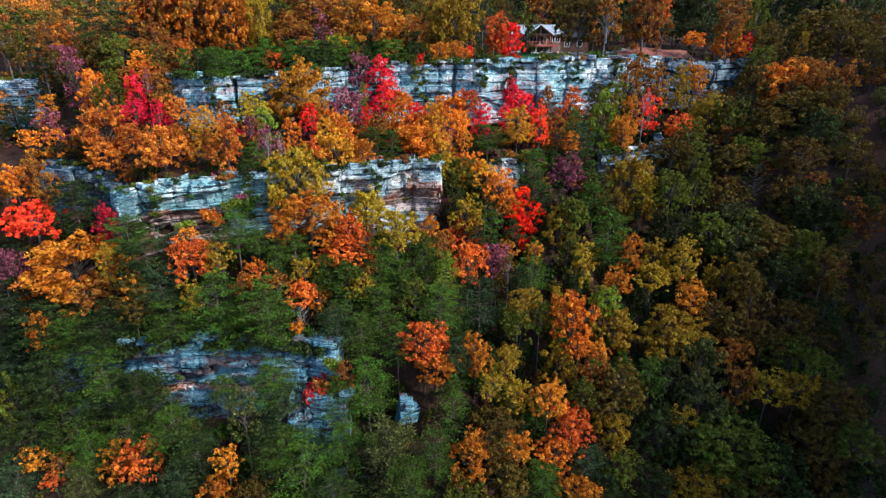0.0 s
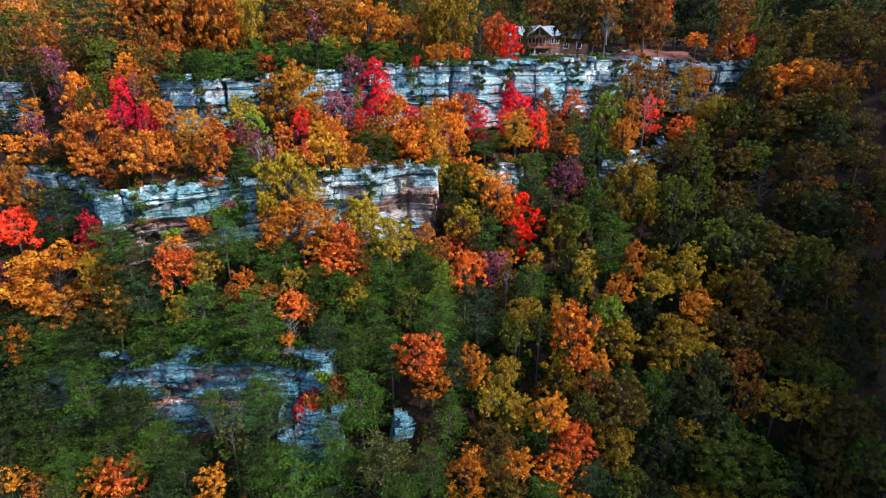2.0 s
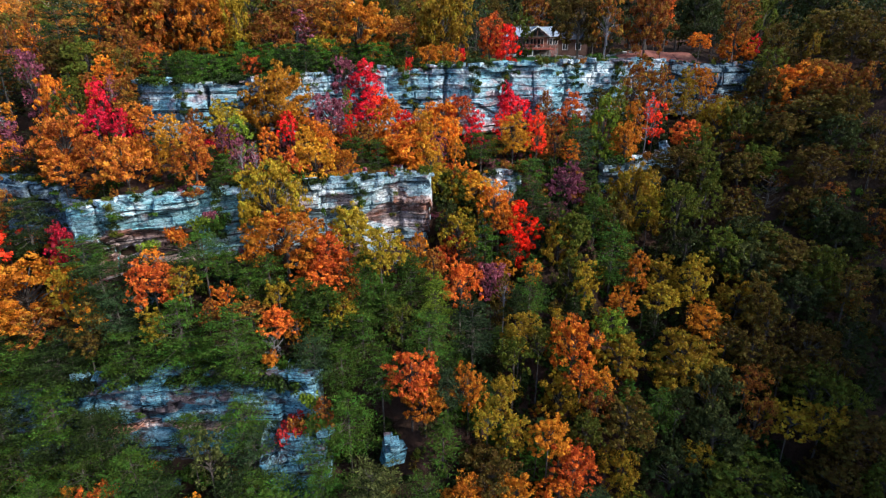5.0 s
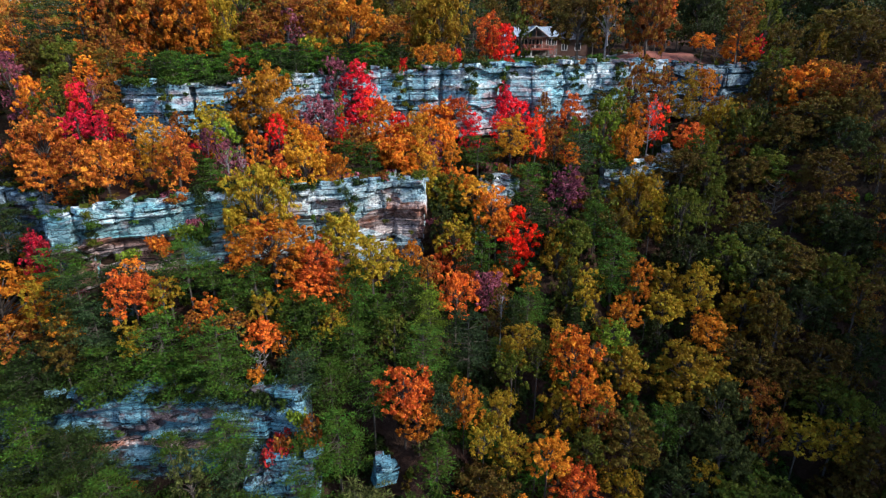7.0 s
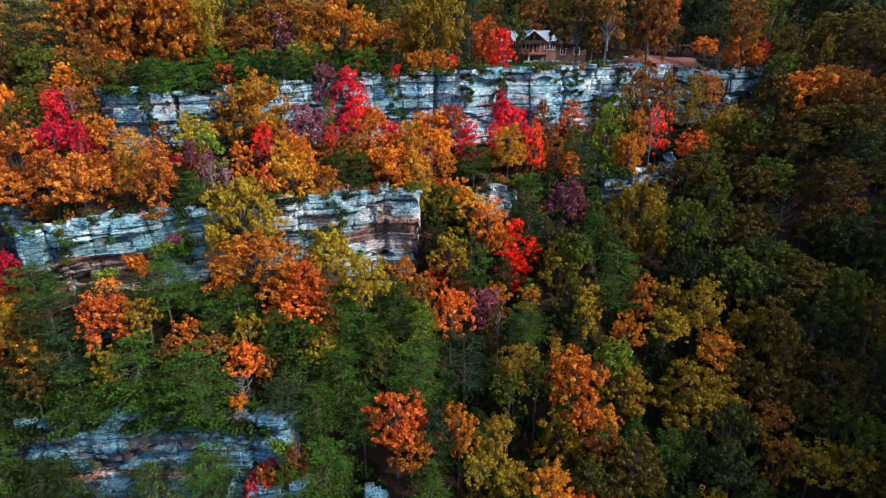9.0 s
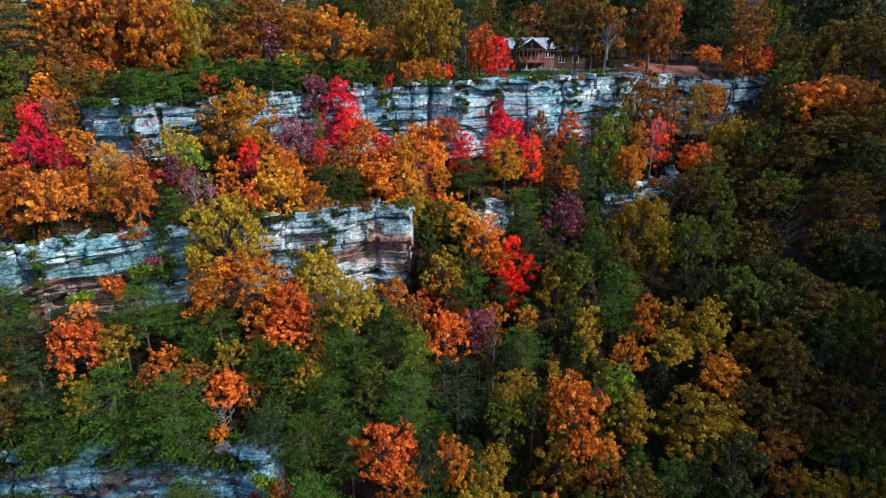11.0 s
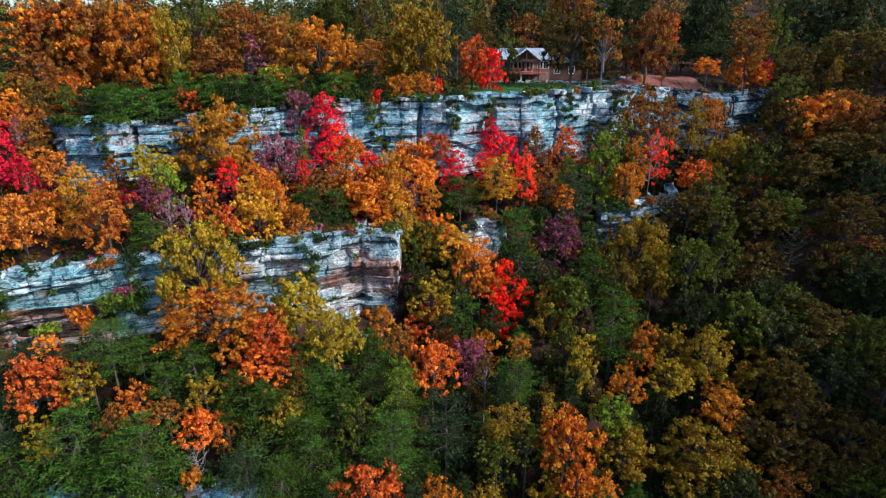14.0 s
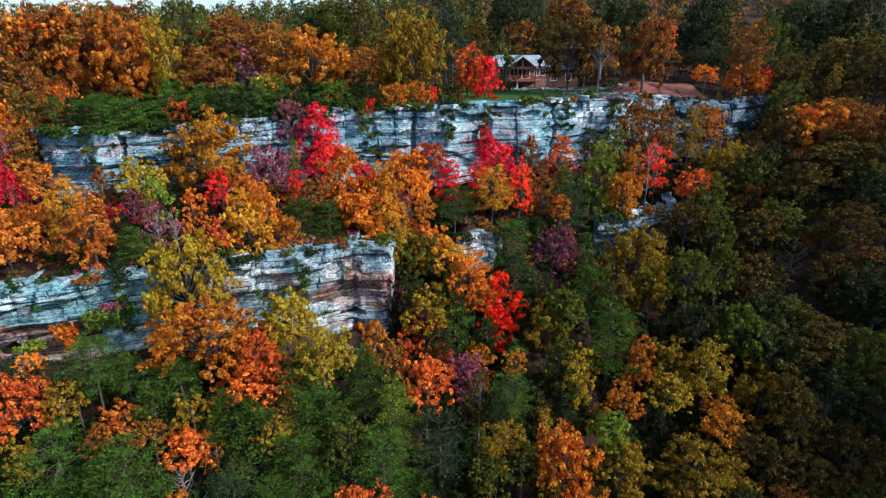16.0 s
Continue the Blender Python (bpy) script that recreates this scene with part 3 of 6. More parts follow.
def broadleaf(seed, boughs, clumps, per, size, low=0.15, high=NH, girth=1.0):
    """Trunk with limbs, and crown of leafy boughs, of a broad-leaved tree, scaled to one unit high and one in radius.
    low: share of the height below the crown; high: the height at which it is drawn."""
    rng = np.random.default_rng(seed)
    mid, half = high * (0.95 + low) / 2, high * (0.95 - low) / 2
    ends, centres, radii = [], [], []
    skew = rng.uniform(-0.5, 0.5, 2)
    for i in range(boughs):
        u = -0.92 + 1.84 * (i + 0.5) / boughs + rng.uniform(-0.12, 0.12)
        ang = i * 2.4 + rng.uniform(-0.7, 0.7)
        out = math.sqrt(max(0.05, 1 - abs(u) ** 2.2)) * rng.uniform(0.28, 0.72)
        r = NW / 2 * rng.uniform(0.34, 0.50)
        c = np.array((out * NW / 2 * math.cos(ang) + skew[0] * u, out * NW / 2 * math.sin(ang) + skew[1] * u, mid + u * max(0.3, half - 0.6 * r)))
        ends.append(c)
        for _ in range(clumps):
            d = rng.normal(size=3)
            d[2] = abs(d[2]) * 0.9 - 0.3
            d /= np.linalg.norm(d)
            centres.append(tuple(c + d * r * rng.uniform(0.45, 1.0) * np.array((1, 1, 0.85))))
            radii.append(rng.uniform(0.36, 0.66) * r)
    crown = tri_mesh("crown", shrink(leaf_tris(rng, centres, radii, per, size, 0.75), high))
    bm = bmesh.new()
    fork = high * (low + 0.10)
    limb(bm, (0, 0, -0.6), (0.05, 0.03, fork * 0.55), 0.24 * girth, 0.18 * girth, 7)
    limb(bm, (0.05, 0.03, fork * 0.55), (0.0, 0.0, fork), 0.18 * girth, 0.15 * girth, 7)
    limb(bm, (0, 0, fork), (skew[0] * 0.6, skew[1] * 0.6, high * 0.86), 0.13, 0.04)
    for i, c in enumerate(ends):
        c = Vector(c)
        s = Vector((0, 0, fork * 0.9 + max(0, c.z - fork) * 0.3))
        elbow = s.lerp(c, 0.55) + Vector((0, 0, 0.2))
        limb(bm, s, elbow, 0.08, 0.05, 4)
        limb(bm, elbow, c, 0.05, 0.018, 4)
        for k in range(2 if clumps > 4 else 0):
            limb(bm, elbow, centres[i * clumps + k], 0.03, 0.012, 3)
    for v in bm.verts:
        v.co = Vector((v.co.x / (NW / 2), v.co.y / (NW / 2), v.co.z / high))
    me = bpy.data.meshes.new("trunk")
    bm.to_mesh(me)
    bm.free()
    return me, crown


def needle(seed, whorls, boughs, sprays, spiky, grain=1.0, high=NH, low=0.10):
    """Trunk and crown of a conifer: flat feathery boughs in tiers."""
    rng = np.random.default_rng(seed)
    tris = []
    bm = bmesh.new()
    limb(bm, (0, 0, -0.6), (0, 0, high * 0.5), 0.2, 0.12, 7)
    limb(bm, (0, 0, high * 0.5), (0, 0, high * 0.98), 0.12, 0.02, 5)
    for w in range(whorls):
        u = (w + rng.uniform(0, 0.8)) / whorls
        z = high * (low + (0.98 - low) * u)
        reach = NW / 2 * (1 - u ** spiky) * rng.uniform(0.7, 1.1) + 0.2
        turn = rng.uniform(0, 6.28)
        for b in range(boughs):
            ang = turn + 6.283 * b / boughs + rng.uniform(-0.45, 0.45)
            long = reach * rng.uniform(0.45, 1.15)
            zb = z + rng.uniform(-0.35, 0.35)
            out = np.array((math.cos(ang), math.sin(ang), 0.0))
            side = np.array((-math.sin(ang), math.cos(ang), 0.0))
            rise, sag = rng.uniform(-0.05, 0.30), rng.uniform(0.05, 0.22)
            tip = out * long * 0.8 + np.array((0, 0, zb + rise * long * 0.8 - sag * (0.8 * long) ** 2 / (NW / 2)))
            if b % 2 == 0:
                limb(bm, (0, 0, zb), tuple(tip), 0.035, 0.012, 3)
            twigs = 5
            for s in range(sprays):
                k = s % twigs
                f = 0.22 + 0.75 * (k + rng.uniform(0, 0.6)) / twigs
                reach_side = 0.46 * long * math.sin(math.pi * min(1, 0.25 + 0.75 * f)) + 0.1
                g = rng.uniform(-1, 1)
                fan = reach_side * g
                along = f + 0.16 * abs(g)
                p = out * long * along + side * fan + np.array((0, 0, zb + rise * long * f - sag * (long * f) ** 2 / (NW / 2) - 0.10 * abs(g) * long * 0.3 + rng.uniform(-0.07, 0.07)))
                way = out * rng.uniform(0.3, 1.0) + side * (np.sign(fan) * rng.uniform(0.3, 1.0)) + np.array((0, 0, rng.uniform(-0.25, 0.3)))
                way /= np.linalg.norm(way)
                size = rng.uniform(0.34, 0.62) * grain
                across = np.cross(way, np.array((0, 0, 1.0)) + rng.normal(size=3) * 0.35)
                across *= size * 0.2 / max(1e-6, np.linalg.norm(across))
                tris += [p - across, p + across, p + way * size]
    crown = tri_mesh("crown", shrink(np.array(tris), high))
    for v in bm.verts:
        v.co = Vector((v.co.x / (NW / 2), v.co.y / (NW / 2), v.co.z / high))
    me = bpy.data.meshes.new("trunk")
    bm.to_mesh(me)
    bm.free()
    return me, crown


def leafless(seed, high=9.0):
    """A bare tree: a crooked trunk, rising limbs and fine twigs; and a few last leaves."""
    rng = np.random.default_rng(seed)
    bm = bmesh.new()
    bends = [Vector((0, 0, -0.5))] + [Vector((rng.uniform(-0.25, 0.25), rng.uniform(-0.25, 0.25), high * k)) for k in (0.25, 0.5, 0.72, 0.97)]
    for i in range(4):
        limb(bm, bends[i], bends[i + 1], 0.19 - 0.042 * i, 0.19 - 0.042 * (i + 1), 6)
    tips = []
    for i in range(20):
        u = 0.28 + 0.62 * i / 20
        k = min(3, int(u * 4))
        a = Vector((0, 0, high * u)) + Vector((bends[k].x, bends[k].y, 0)) * 0.7
        ang, reach = i * 2.4 + rng.uniform(-0.5, 0.5), (NW / 2) * (1.05 - 0.65 * abs(u - 0.45)) * rng.uniform(0.6, 1.0)
        b = a + Vector((math.cos(ang) * reach, math.sin(ang) * reach, reach * rng.uniform(0.35, 1.0)))
        m = a.lerp(b, 0.5) + Vector((0, 0, -0.12 * reach))
        limb(bm, a, m, 0.07, 0.045, 4)
        limb(bm, m, b, 0.045, 0.012, 4)
        for j in range(5):
            s = m.lerp(b, rng.uniform(0, 0.9))
            t = s + Vector((rng.uniform(-0.8, 0.8), rng.uniform(-0.8, 0.8), rng.uniform(0.1, 0.9)))
            limb(bm, s, t, 0.02, 0.006, 3)
            tips.append(tuple(t))
    for v in bm.verts:
        v.co = Vector((v.co.x / (NW / 2), v.co.y / (NW / 2), v.co.z / high))
    me = bpy.data.meshes.new("trunk")
    bm.to_mesh(me)
    bm.free()
    return me, tri_mesh("crown", shrink(leaf_tris(rng, tips[::5], [0.1] * len(tips[::5]), 1, 0.07, 1.0), high))


def settle(v):
    """Crown patterns brought to one unit each way from their middle."""
    v = np.asarray(v)
    lo, hi = np.percentile(v, 1.0, axis=0), np.percentile(v, 99.0, axis=0)
    return (v - (lo + hi) / 2) / ((hi - lo) / 2)


def dome(seed, lobes, clumps, per, leaf, aspect=1.0, loose=1.0):
    """Limbs and crown of a broad-leaved tree: leafy lobes round a forking stem, one unit each way from the crown's middle.
    aspect: height to width of the crown it is meant for."""
    rng = np.random.default_rng(seed)
    ends, centres, radii = [], [], []
    skew = rng.uniform(-0.14, 0.14, 2)
    for i in range(lobes):
        u = 1 - 1.62 * (i + 0.5) / lobes + rng.uniform(-0.1, 0.1)
        ang, out = i * 2.4 + rng.uniform(-0.6, 0.6), math.sqrt(max(0.04, 1 - u * u))
        far = rng.uniform(0.38, 0.80)
        c = np.array((out * far * math.cos(ang) + skew[0] * u, out * far * math.sin(ang) + skew[1] * u, u * (far * 0.6 + 0.32) * aspect))
        r = rng.uniform(0.7, 1.25) * (1.62 if lobes < 35 else 1.85) / math.sqrt(lobes) * loose * min(1.15, 0.6 + 0.4 * aspect)
        ends.append(c)
        for _ in range(clumps):
            d = rng.normal(size=3)
            d[2] = d[2] * 0.8 + 0.2
            d /= np.linalg.norm(d)
            centres.append(tuple(c + d * r * rng.uniform(0.4, 1.05)))
            radii.append(rng.uniform(0.20, 0.42) * r)
    crown = tri_mesh("crown", settle(leaf_tris(rng, centres, radii, per, leaf, 0.75)))
    ends = [e / np.array((1, 1, aspect)) for e in ends]
    centres = [np.array(c) / np.array((1, 1, aspect)) for c in centres]
    bm = bmesh.new()
    limb(bm, (0, 0, -1.0), (0.04, 0.02, -0.35), 0.055, 0.045, 6)
    limb(bm, (0.04, 0.02, -0.35), (0.0, 0.05, 0.6), 0.045, 0.012, 5)
    for i, c in enumerate(ends):
        c = Vector(c)
        s = Vector((0.03, 0.02, -0.8 + 0.5 * max(0.0, c.z + 0.6)))
        elbow = s.lerp(c, 0.55) + Vector((0, 0, 0.05))
        limb(bm, s, elbow, 0.024, 0.014, 3)
        limb(bm, elbow, c, 0.014, 0.005, 3)
        for k in range(3 if loose < 1 else 0):
            limb(bm, elbow.lerp(c, 0.5), tuple(centres[i * clumps + k]), 0.008, 0.003, 3)
    me = bpy.data.meshes.new("fork")
    bm.to_mesh(me)
    bm.free()
    return me, crown


def tufts(rng, centres, radii, per, size, flat):
    """Tufts of needles, as thin triangles, on the upper outside of flattened clumps."""
    n = len(centres) * per
    c = np.repeat(np.array(centres), per, axis=0)
    r = np.repeat(np.array(radii), per)[:, None]
    d = rng.normal(size=(n, 3))
    d[:, 2] = np.abs(d[:, 2]) * 0.9 - 0.15
    d /= np.linalg.norm(d, axis=1)[:, None]
    p = c + d * r * rng.uniform(0.45, 1.1, (n, 1)) * np.array((1, 1, flat))
    way = d * np.array((1, 1, 0.35)) + rng.normal(size=(n, 3)) * 0.30 + np.array((0, 0, 0.18))
    way /= np.linalg.norm(way, axis=1)[:, None]
    across = np.cross(way, d + np.array((0, 0, 0.5)) + rng.normal(size=(n, 3)) * 0.35)
    across /= np.maximum(1e-6, np.linalg.norm(across, axis=1))[:, None]
    s = size * rng.uniform(0.6, 1.4, (n, 1))
    return np.stack((p - across * s * 0.34, p + across * s * 0.34, p + way * s * 1.7), axis=1).reshape(-1, 3)


def fronds(seed, tiers, boughs, per, blunt, leaf):
    """Limbs and crown of an old pine or hemlock: flat feathery boughs with gaps between them, in a rounded, uneven crown."""
    rng = np.random.default_rng(seed)
    centres, radii = [], []
    bm = bmesh.new()
    limb(bm, (0, 0, -1.0), (0.03, 0, 0.9), 0.045, 0.008, 6)
    for w in range(tiers):
        u = -0.85 + 1.8 * (w + rng.uniform(0, 0.6)) / tiers
        reach = (1 - max(0.0, u * 0.5 + 0.5) ** blunt) * rng.uniform(0.8, 1.1) * (0.75 + 0.25 * min(1.0, (u + 1) * 2)) + 0.06
        turn = rng.uniform(0, 6.28)
        many = max(3, round(boughs * (0.45 + 0.55 * reach)))
        for b in range(many):
            ang = turn + 6.283 * b / many + rng.uniform(-0.4, 0.4)
            long = reach * rng.uniform(0.55, 1.15)
            zb = u + rng.uniform(-0.10, 0.10)
            out, side = np.array((math.cos(ang), math.sin(ang), 0.0)), np.array((-math.sin(ang), math.cos(ang), 0.0))
            rise, sag = rng.uniform(0.05, 0.40), rng.uniform(0.05, 0.35)
            tip = out * long * 0.85 + np.array((0, 0, zb + rise * long * 0.85 - sag * (0.85 * long) ** 2))
            limb(bm, (0, 0, zb - 0.04), tuple(tip), 0.012, 0.004, 3)
            for k in range(5):
                f = (0.30, 0.52, 0.74, 0.92, 0.68)[k]
                g = rng.uniform(-0.34, 0.34) * long * math.sin(math.pi * min(1, 0.2 + 0.8 * f))
                p = out * long * f + side * g
                p[2] += zb + rise * long * f - sag * (long * f) ** 2 + rng.uniform(-0.02, 0.03)
                centres.append(tuple(p))
                radii.append(rng.uniform(0.10, 0.18) * (0.6 + 0.6 * reach))
    crown = tri_mesh("crown", settle(tufts(rng, centres, radii, per, leaf, 0.30)))
    me = bpy.data.meshes.new("fork")
    bm.to_mesh(me)
    bm.free()
    return me, crown


def bole():
    """A tapered, slightly crooked trunk, one unit high."""
    bm = bmesh.new()
    limb(bm, (0, 0, -0.05), (0.3, 0.2, 0.4), 1.3, 1.0, 7)
    limb(bm, (0.3, 0.2, 0.4), (0, 0, 1.0), 1.0, 0.8, 7)
    me = bpy.data.meshes.new("trunk")
    bm.to_mesh(me)
    bm.free()
    me.materials.append(BARK)
    return me


TRUNK = bole()
BARE = [leafless(33), leafless(34), leafless(35)]
DOMES = [[dome(200 + 10 * k + i, n, 6, 29, 0.040, a) for i, n in enumerate(ns)] for k, (a, ns) in enumerate(((0.8, (24, 27, 22)), (1.1, (26, 29, 24, 27)), (1.65, (30, 34, 32))))]
GREAT = [dome(230 + i, n, 7, 32, 0.031, 0.85 + 0.1 * i) for i, n in enumerate((38, 44, 41))]
SMALL = [[dome(240 + 10 * k + i, n, 5, 24, 0.056, a) for i, n in enumerate(ns)] for k, (a, ns) in enumerate(((0.9, (15, 17, 14)), (1.6, (19, 21, 20))))]
SPARSE = [dome(270 + i, n, 5, 14, 0.046, 1.1, 0.7) for i, n in enumerate((20, 24))]
FROND = [fronds(280 + i, n, 7, 24, k, 0.037) for i, (n, k) in enumerate(((8, 3.2), (7, 4.5), (9, 2.6), (8, 3.8), (7, 5.0)))]
FROND_SMALL = [fronds(300 + i, n, 6, 15, k, 0.062) for i, (n, k) in enumerate(((6, 3.2), (6, 4.5), (7, 2.4)))]
CONES_MID = [needle(45, 10, 6, 17, 2.4, 1.2), needle(46, 9, 7, 16, 3.4, 1.2), needle(47, 11, 6, 16, 1.8, 1.2)]
MID = [broadleaf(54, 12, 4, 16, 0.23, 0.05, 8.0), broadleaf(55, 11, 4, 17, 0.23, 0.05, 8.0), broadleaf(56, 13, 4, 15, 0.23, 0.04, 8.5)]
MID_TALL = [broadleaf(51, 14, 4, 18, 0.25, 0.10, 12.5), broadleaf(52, 15, 4, 16, 0.25, 0.14, 12.5), broadleaf(53, 13, 4, 18, 0.25, 0.2, 12.5)]
for wood, crown in sum(DOMES, []) + GREAT + sum(SMALL, []) + SPARSE + FROND + FROND_SMALL + BARE + CONES_MID + MID + MID_TALL:
    wood.materials.append(BARK), crown.materials.append(LEAF["amber"])

KIND = {"crimson": "maple", "red": "maple", "crimson_shaded": "maple", "scarlet": "maple", "vermilion": "maple", "plum": "maple", "mauve": "dogwood", "orange": "oak", "rust": "sweetgum", "copper": "oak", "amber": "hickory", "honey": "hickory", "gold": "hickory",
        "yellow": "hickory", "lime": "tulip", "olive": "elm", "brown": "beech", "dark": "oak", "sage": "ash", "pine": "pine", "hemlock": "hemlock", "teal": "pine", "juniper": "juniper"}
SAY = {"crimson": "deep crimson", "red": "bright red", "crimson_shaded": "shade-dimmed crimson", "scarlet": "glowing scarlet", "vermilion": "red-orange", "plum": "dull plum-coloured", "mauve": "thinning mauve-pink", "orange": "orange", "rust": "rust-brown", "copper": "coppery orange",
       "amber": "amber", "honey": "honey-gold", "gold": "golden", "yellow": "lemon-yellow", "lime": "yellow-green", "olive": "olive-green", "brown": "brownish olive", "dark": "dark green", "sage": "grey-green",
       "pine": "dark green", "hemlock": "fresh green", "teal": "blue-green", "juniper": "bright green"}
planted = []
dice = random.Random(5)


def where(y, x):
    if y > rim_upper(x):
        return "on the plateau"
    if y > rim_middle(x):
        return "on the cliff bench"
    return "on the lower slope"


def dressed(ob, mat):
    ob.material_slots[0].link = "OBJECT"
    ob.material_slots[0].material = mat
    return ob


def tree(form, colour, x, y, high, wide, pale=False):
    trunk, crown = form
    z = footing(x, y)
    leafy = colour not in ("pine", "hemlock", "teal", "juniper")
    base = new(KIND[colour] + "_tree")
    base.matrix_basis = pose(x, y, z - 0.1, dice.uniform(-4, 4), dice.uniform(-4, 4), dice.uniform(0, 360)) @ Matrix.Diagonal((wide / 2, wide / 2, high, 1))
    stem = part("trunk", trunk, base)
    dressed(part("crown", crown, base), LEAF[colour])
    if pale:
        dressed(stem, PALE_BARK)
    kind = ("leaves" if leafy else "needles")
    tagged(base, "%s %s with %s %s" % (SAY[colour], KIND[colour] + (" tree" if leafy else ""), "autumn " + kind if leafy else "drooping " + kind, where(y, x)), "tree", "trees of the hillside")
    planted.append((x, y, wide, z + 0.5 * high, 0.5 * high))
    return base


def crowned(form, colour, x, y, z, wide, tall, evergreen, pale=False):
    """A tree whose crown has its middle at x, y, z; its trunk stands on the ground below."""
    fork, crown = form
    foot = footing(x, y)
    z = max(z, foot + 0.42 * tall)
    base = new("pine_tree" if evergreen else KIND[colour] + "_tree")
    base.matrix_basis = pose(x, y, foot - 0.1, 0, 0, dice.uniform(0, 360))
    lean = pose(0, 0, z - foot + 0.1, dice.uniform(-2.5, 2.5), dice.uniform(-2.5, 2.5), 0) @ Matrix.Diagonal((wide / 2, wide / 2, tall / 2, 1))
    rise = max(0.3, z - foot + 0.1 - 0.42 * tall)
    girth = 0.055 * wide / 2 * 0.8
    stem = part("trunk", TRUNK, base, "", Matrix.Diagonal((girth, girth, rise, 1)))
    wood = part("fork", fork, base, "", lean)
    dressed(part("crown", crown, base, "", lean), LEAF[colour])
    if pale:
        dressed(stem, PALE_BARK), dressed(wood, PALE_BARK)
    if evergreen:
        label = "%s pine with spreading feathery boughs %s" % (SAY[colour], where(y, x))
    else:
        label = "%s %s tree with autumn leaves %s" % (SAY[colour], KIND[colour], where(y, x))
    planted.append((x, y, wide, z, tall / 2))
    return tagged(base, label, "tree", "trees of the hillside")


def leafy(colour, x, y, z, wide, tall):
    wide, tall = wide * 1.10, max(tall * 1.10, 0.6 * wide)
    tilt = tall / wide
    forms = GREAT if wide > 8.5 and tilt < 1.3 else SMALL[tilt > 1.2] if wide < (6.2 if colour in ("olive", "brown", "dark") else 4.8) else DOMES[(tilt > 0.95) + (tilt > 1.35)]
    return crowned(dice.choice(forms), colour, x, y, z, wide, tall, False)


def conifer(colour, x, y, z, wide, tall):
    wide, tall = wide * 1.12, max(tall * 1.12, 0.7 * wide)
    return crowned(dice.choice(FROND_SMALL if wide < 5.5 else FROND), colour, x, y, z, wide, tall, True)


def thin(colour, x, y, z, wide, tall):
    """A tree with few leaves left on pale limbs."""
    return crowned(dice.choice(SPARSE), colour, x, y, z, wide * 1.1, tall * 1.1, False, True)


def bare(x, y, z, wide, tall):
    """A leafless tree with pale branches, whose limbs have their middle at x, y, z."""
    high = z + tall / 2 - footing(x, y)
    b = tree(dice.choice(BARE), "sage", x, y, high, max(wide, 0.3 * high), x < 50)
    b.name = "bare_tree"
    return tagged(b, ("leafless pale-barked tree " if x < 50 else "leafless grey-brown tree ") + where(y, x))


def bush(seed, clumps, per, size):
    rng = np.random.default_rng(seed)
    centres = [(rng.uniform(-0.75, 0.75), rng.uniform(-0.75, 0.75), rng.uniform(0.15, 0.7)) for _ in range(clumps)]
    return leaf_tris(rng, centres, [rng.uniform(0.25, 0.5) for _ in range(clumps)], per, size, 0.8)


BUSHES = [tri_mesh("shrub", bush(s, 11, 34, 0.12)) for s in (61, 62, 63)]
for me in BUSHES:
    me.materials.append(LEAF["pine"])


def shrub(colour, x, y, z, wide, high):
    ob = new("shrub", dice.choice(BUSHES))
    ob.matrix_basis = pose(x, y, z, 0, 0, dice.uniform(0, 360)) @ Matrix.Diagonal((wide / 2, wide / 2, high, 1))
    ob.material_slots[0].link = "OBJECT"
    ob.material_slots[0].material = LEAF[colour]
    return tagged(ob, "%s shrub rooted on the sandstone ledge" % SAY[colour], "shrub", "shrubs on the cliffs")


conifer("pine", -74.7, 130.8, 1.7, 6.7, 9.4)
conifer("teal", -67.1, 131.6, 1.7, 11.5, 11.5)
leafy("vermilion", -63.1, 133.7, 5.4, 4.8, 5.3)
leafy("rust", -57.6, 132.4, 3.2, 9.4, 11.5)
leafy("rust", -51.0, 131.2, 3.1, 10.4, 11.9)
leafy("amber", -44.2, 128.2, 2.3, 9.1, 11.1)
leafy("gold", -37.9, 128.1, 1.6, 5.7, 12.2)
leafy("rust", -31.5, 128.3, 0.1, 8.2, 6.7)
thin("mauve", -27.3, 131.6, 0.5, 8.8, 6.9)
shrub("yellow", -22.1, 127.7, -2.7, 5.0, 2.9)
leafy("vermilion", -33.2, 119.3, -5.7, 4.0, 4.0)
shrub("orange", -27.9, 118.7, -7.8, 3.4, 2.3)
leafy("brown", -68.7, 121.8, -4.1, 7.4, 6.2)
leafy("olive", -63.2, 119.8, -5.3, 8.6, 8.1)
leafy("rust", -61.0, 121.9, -3.2, 5.5, 3.5)
leafy("orange", -59.5, 117.9, -5.6, 4.3, 4.0)
leafy("rust", -53.9, 121.3, -3.4, 5.4, 5.4)
leafy("brown", -55.8, 118.5, -5.1, 4.6, 5.3)
leafy("rust", -60.8, 114.6, -7.7, 4.2, 2.8)
leafy("rust", -59.4, 125.3, -1.1, 5.6, 5.6)
leafy("orange", -51.5, 120.7, -3.6, 4.0, 4.2)
leafy("orange", -66.0, 112.1, -9.9, 5.1, 6.0)
leafy("olive", -61.3, 109.3, -11.5, 5.7, 8.3)
leafy("vermilion", -58.6, 110.2, -10.2, 2.8, 4.8)
leafy("crimson", -56.7, 110.1, -10.4, 3.9, 5.9)
thin("mauve", -55.4, 111.2, -9.3, 2.0, 4.8)
leafy("crimson", -55.3, 105.3, -13.3, 4.6, 3.6)
leafy("crimson", -50.6, 104.0, -13.6, 2.7, 4.5)
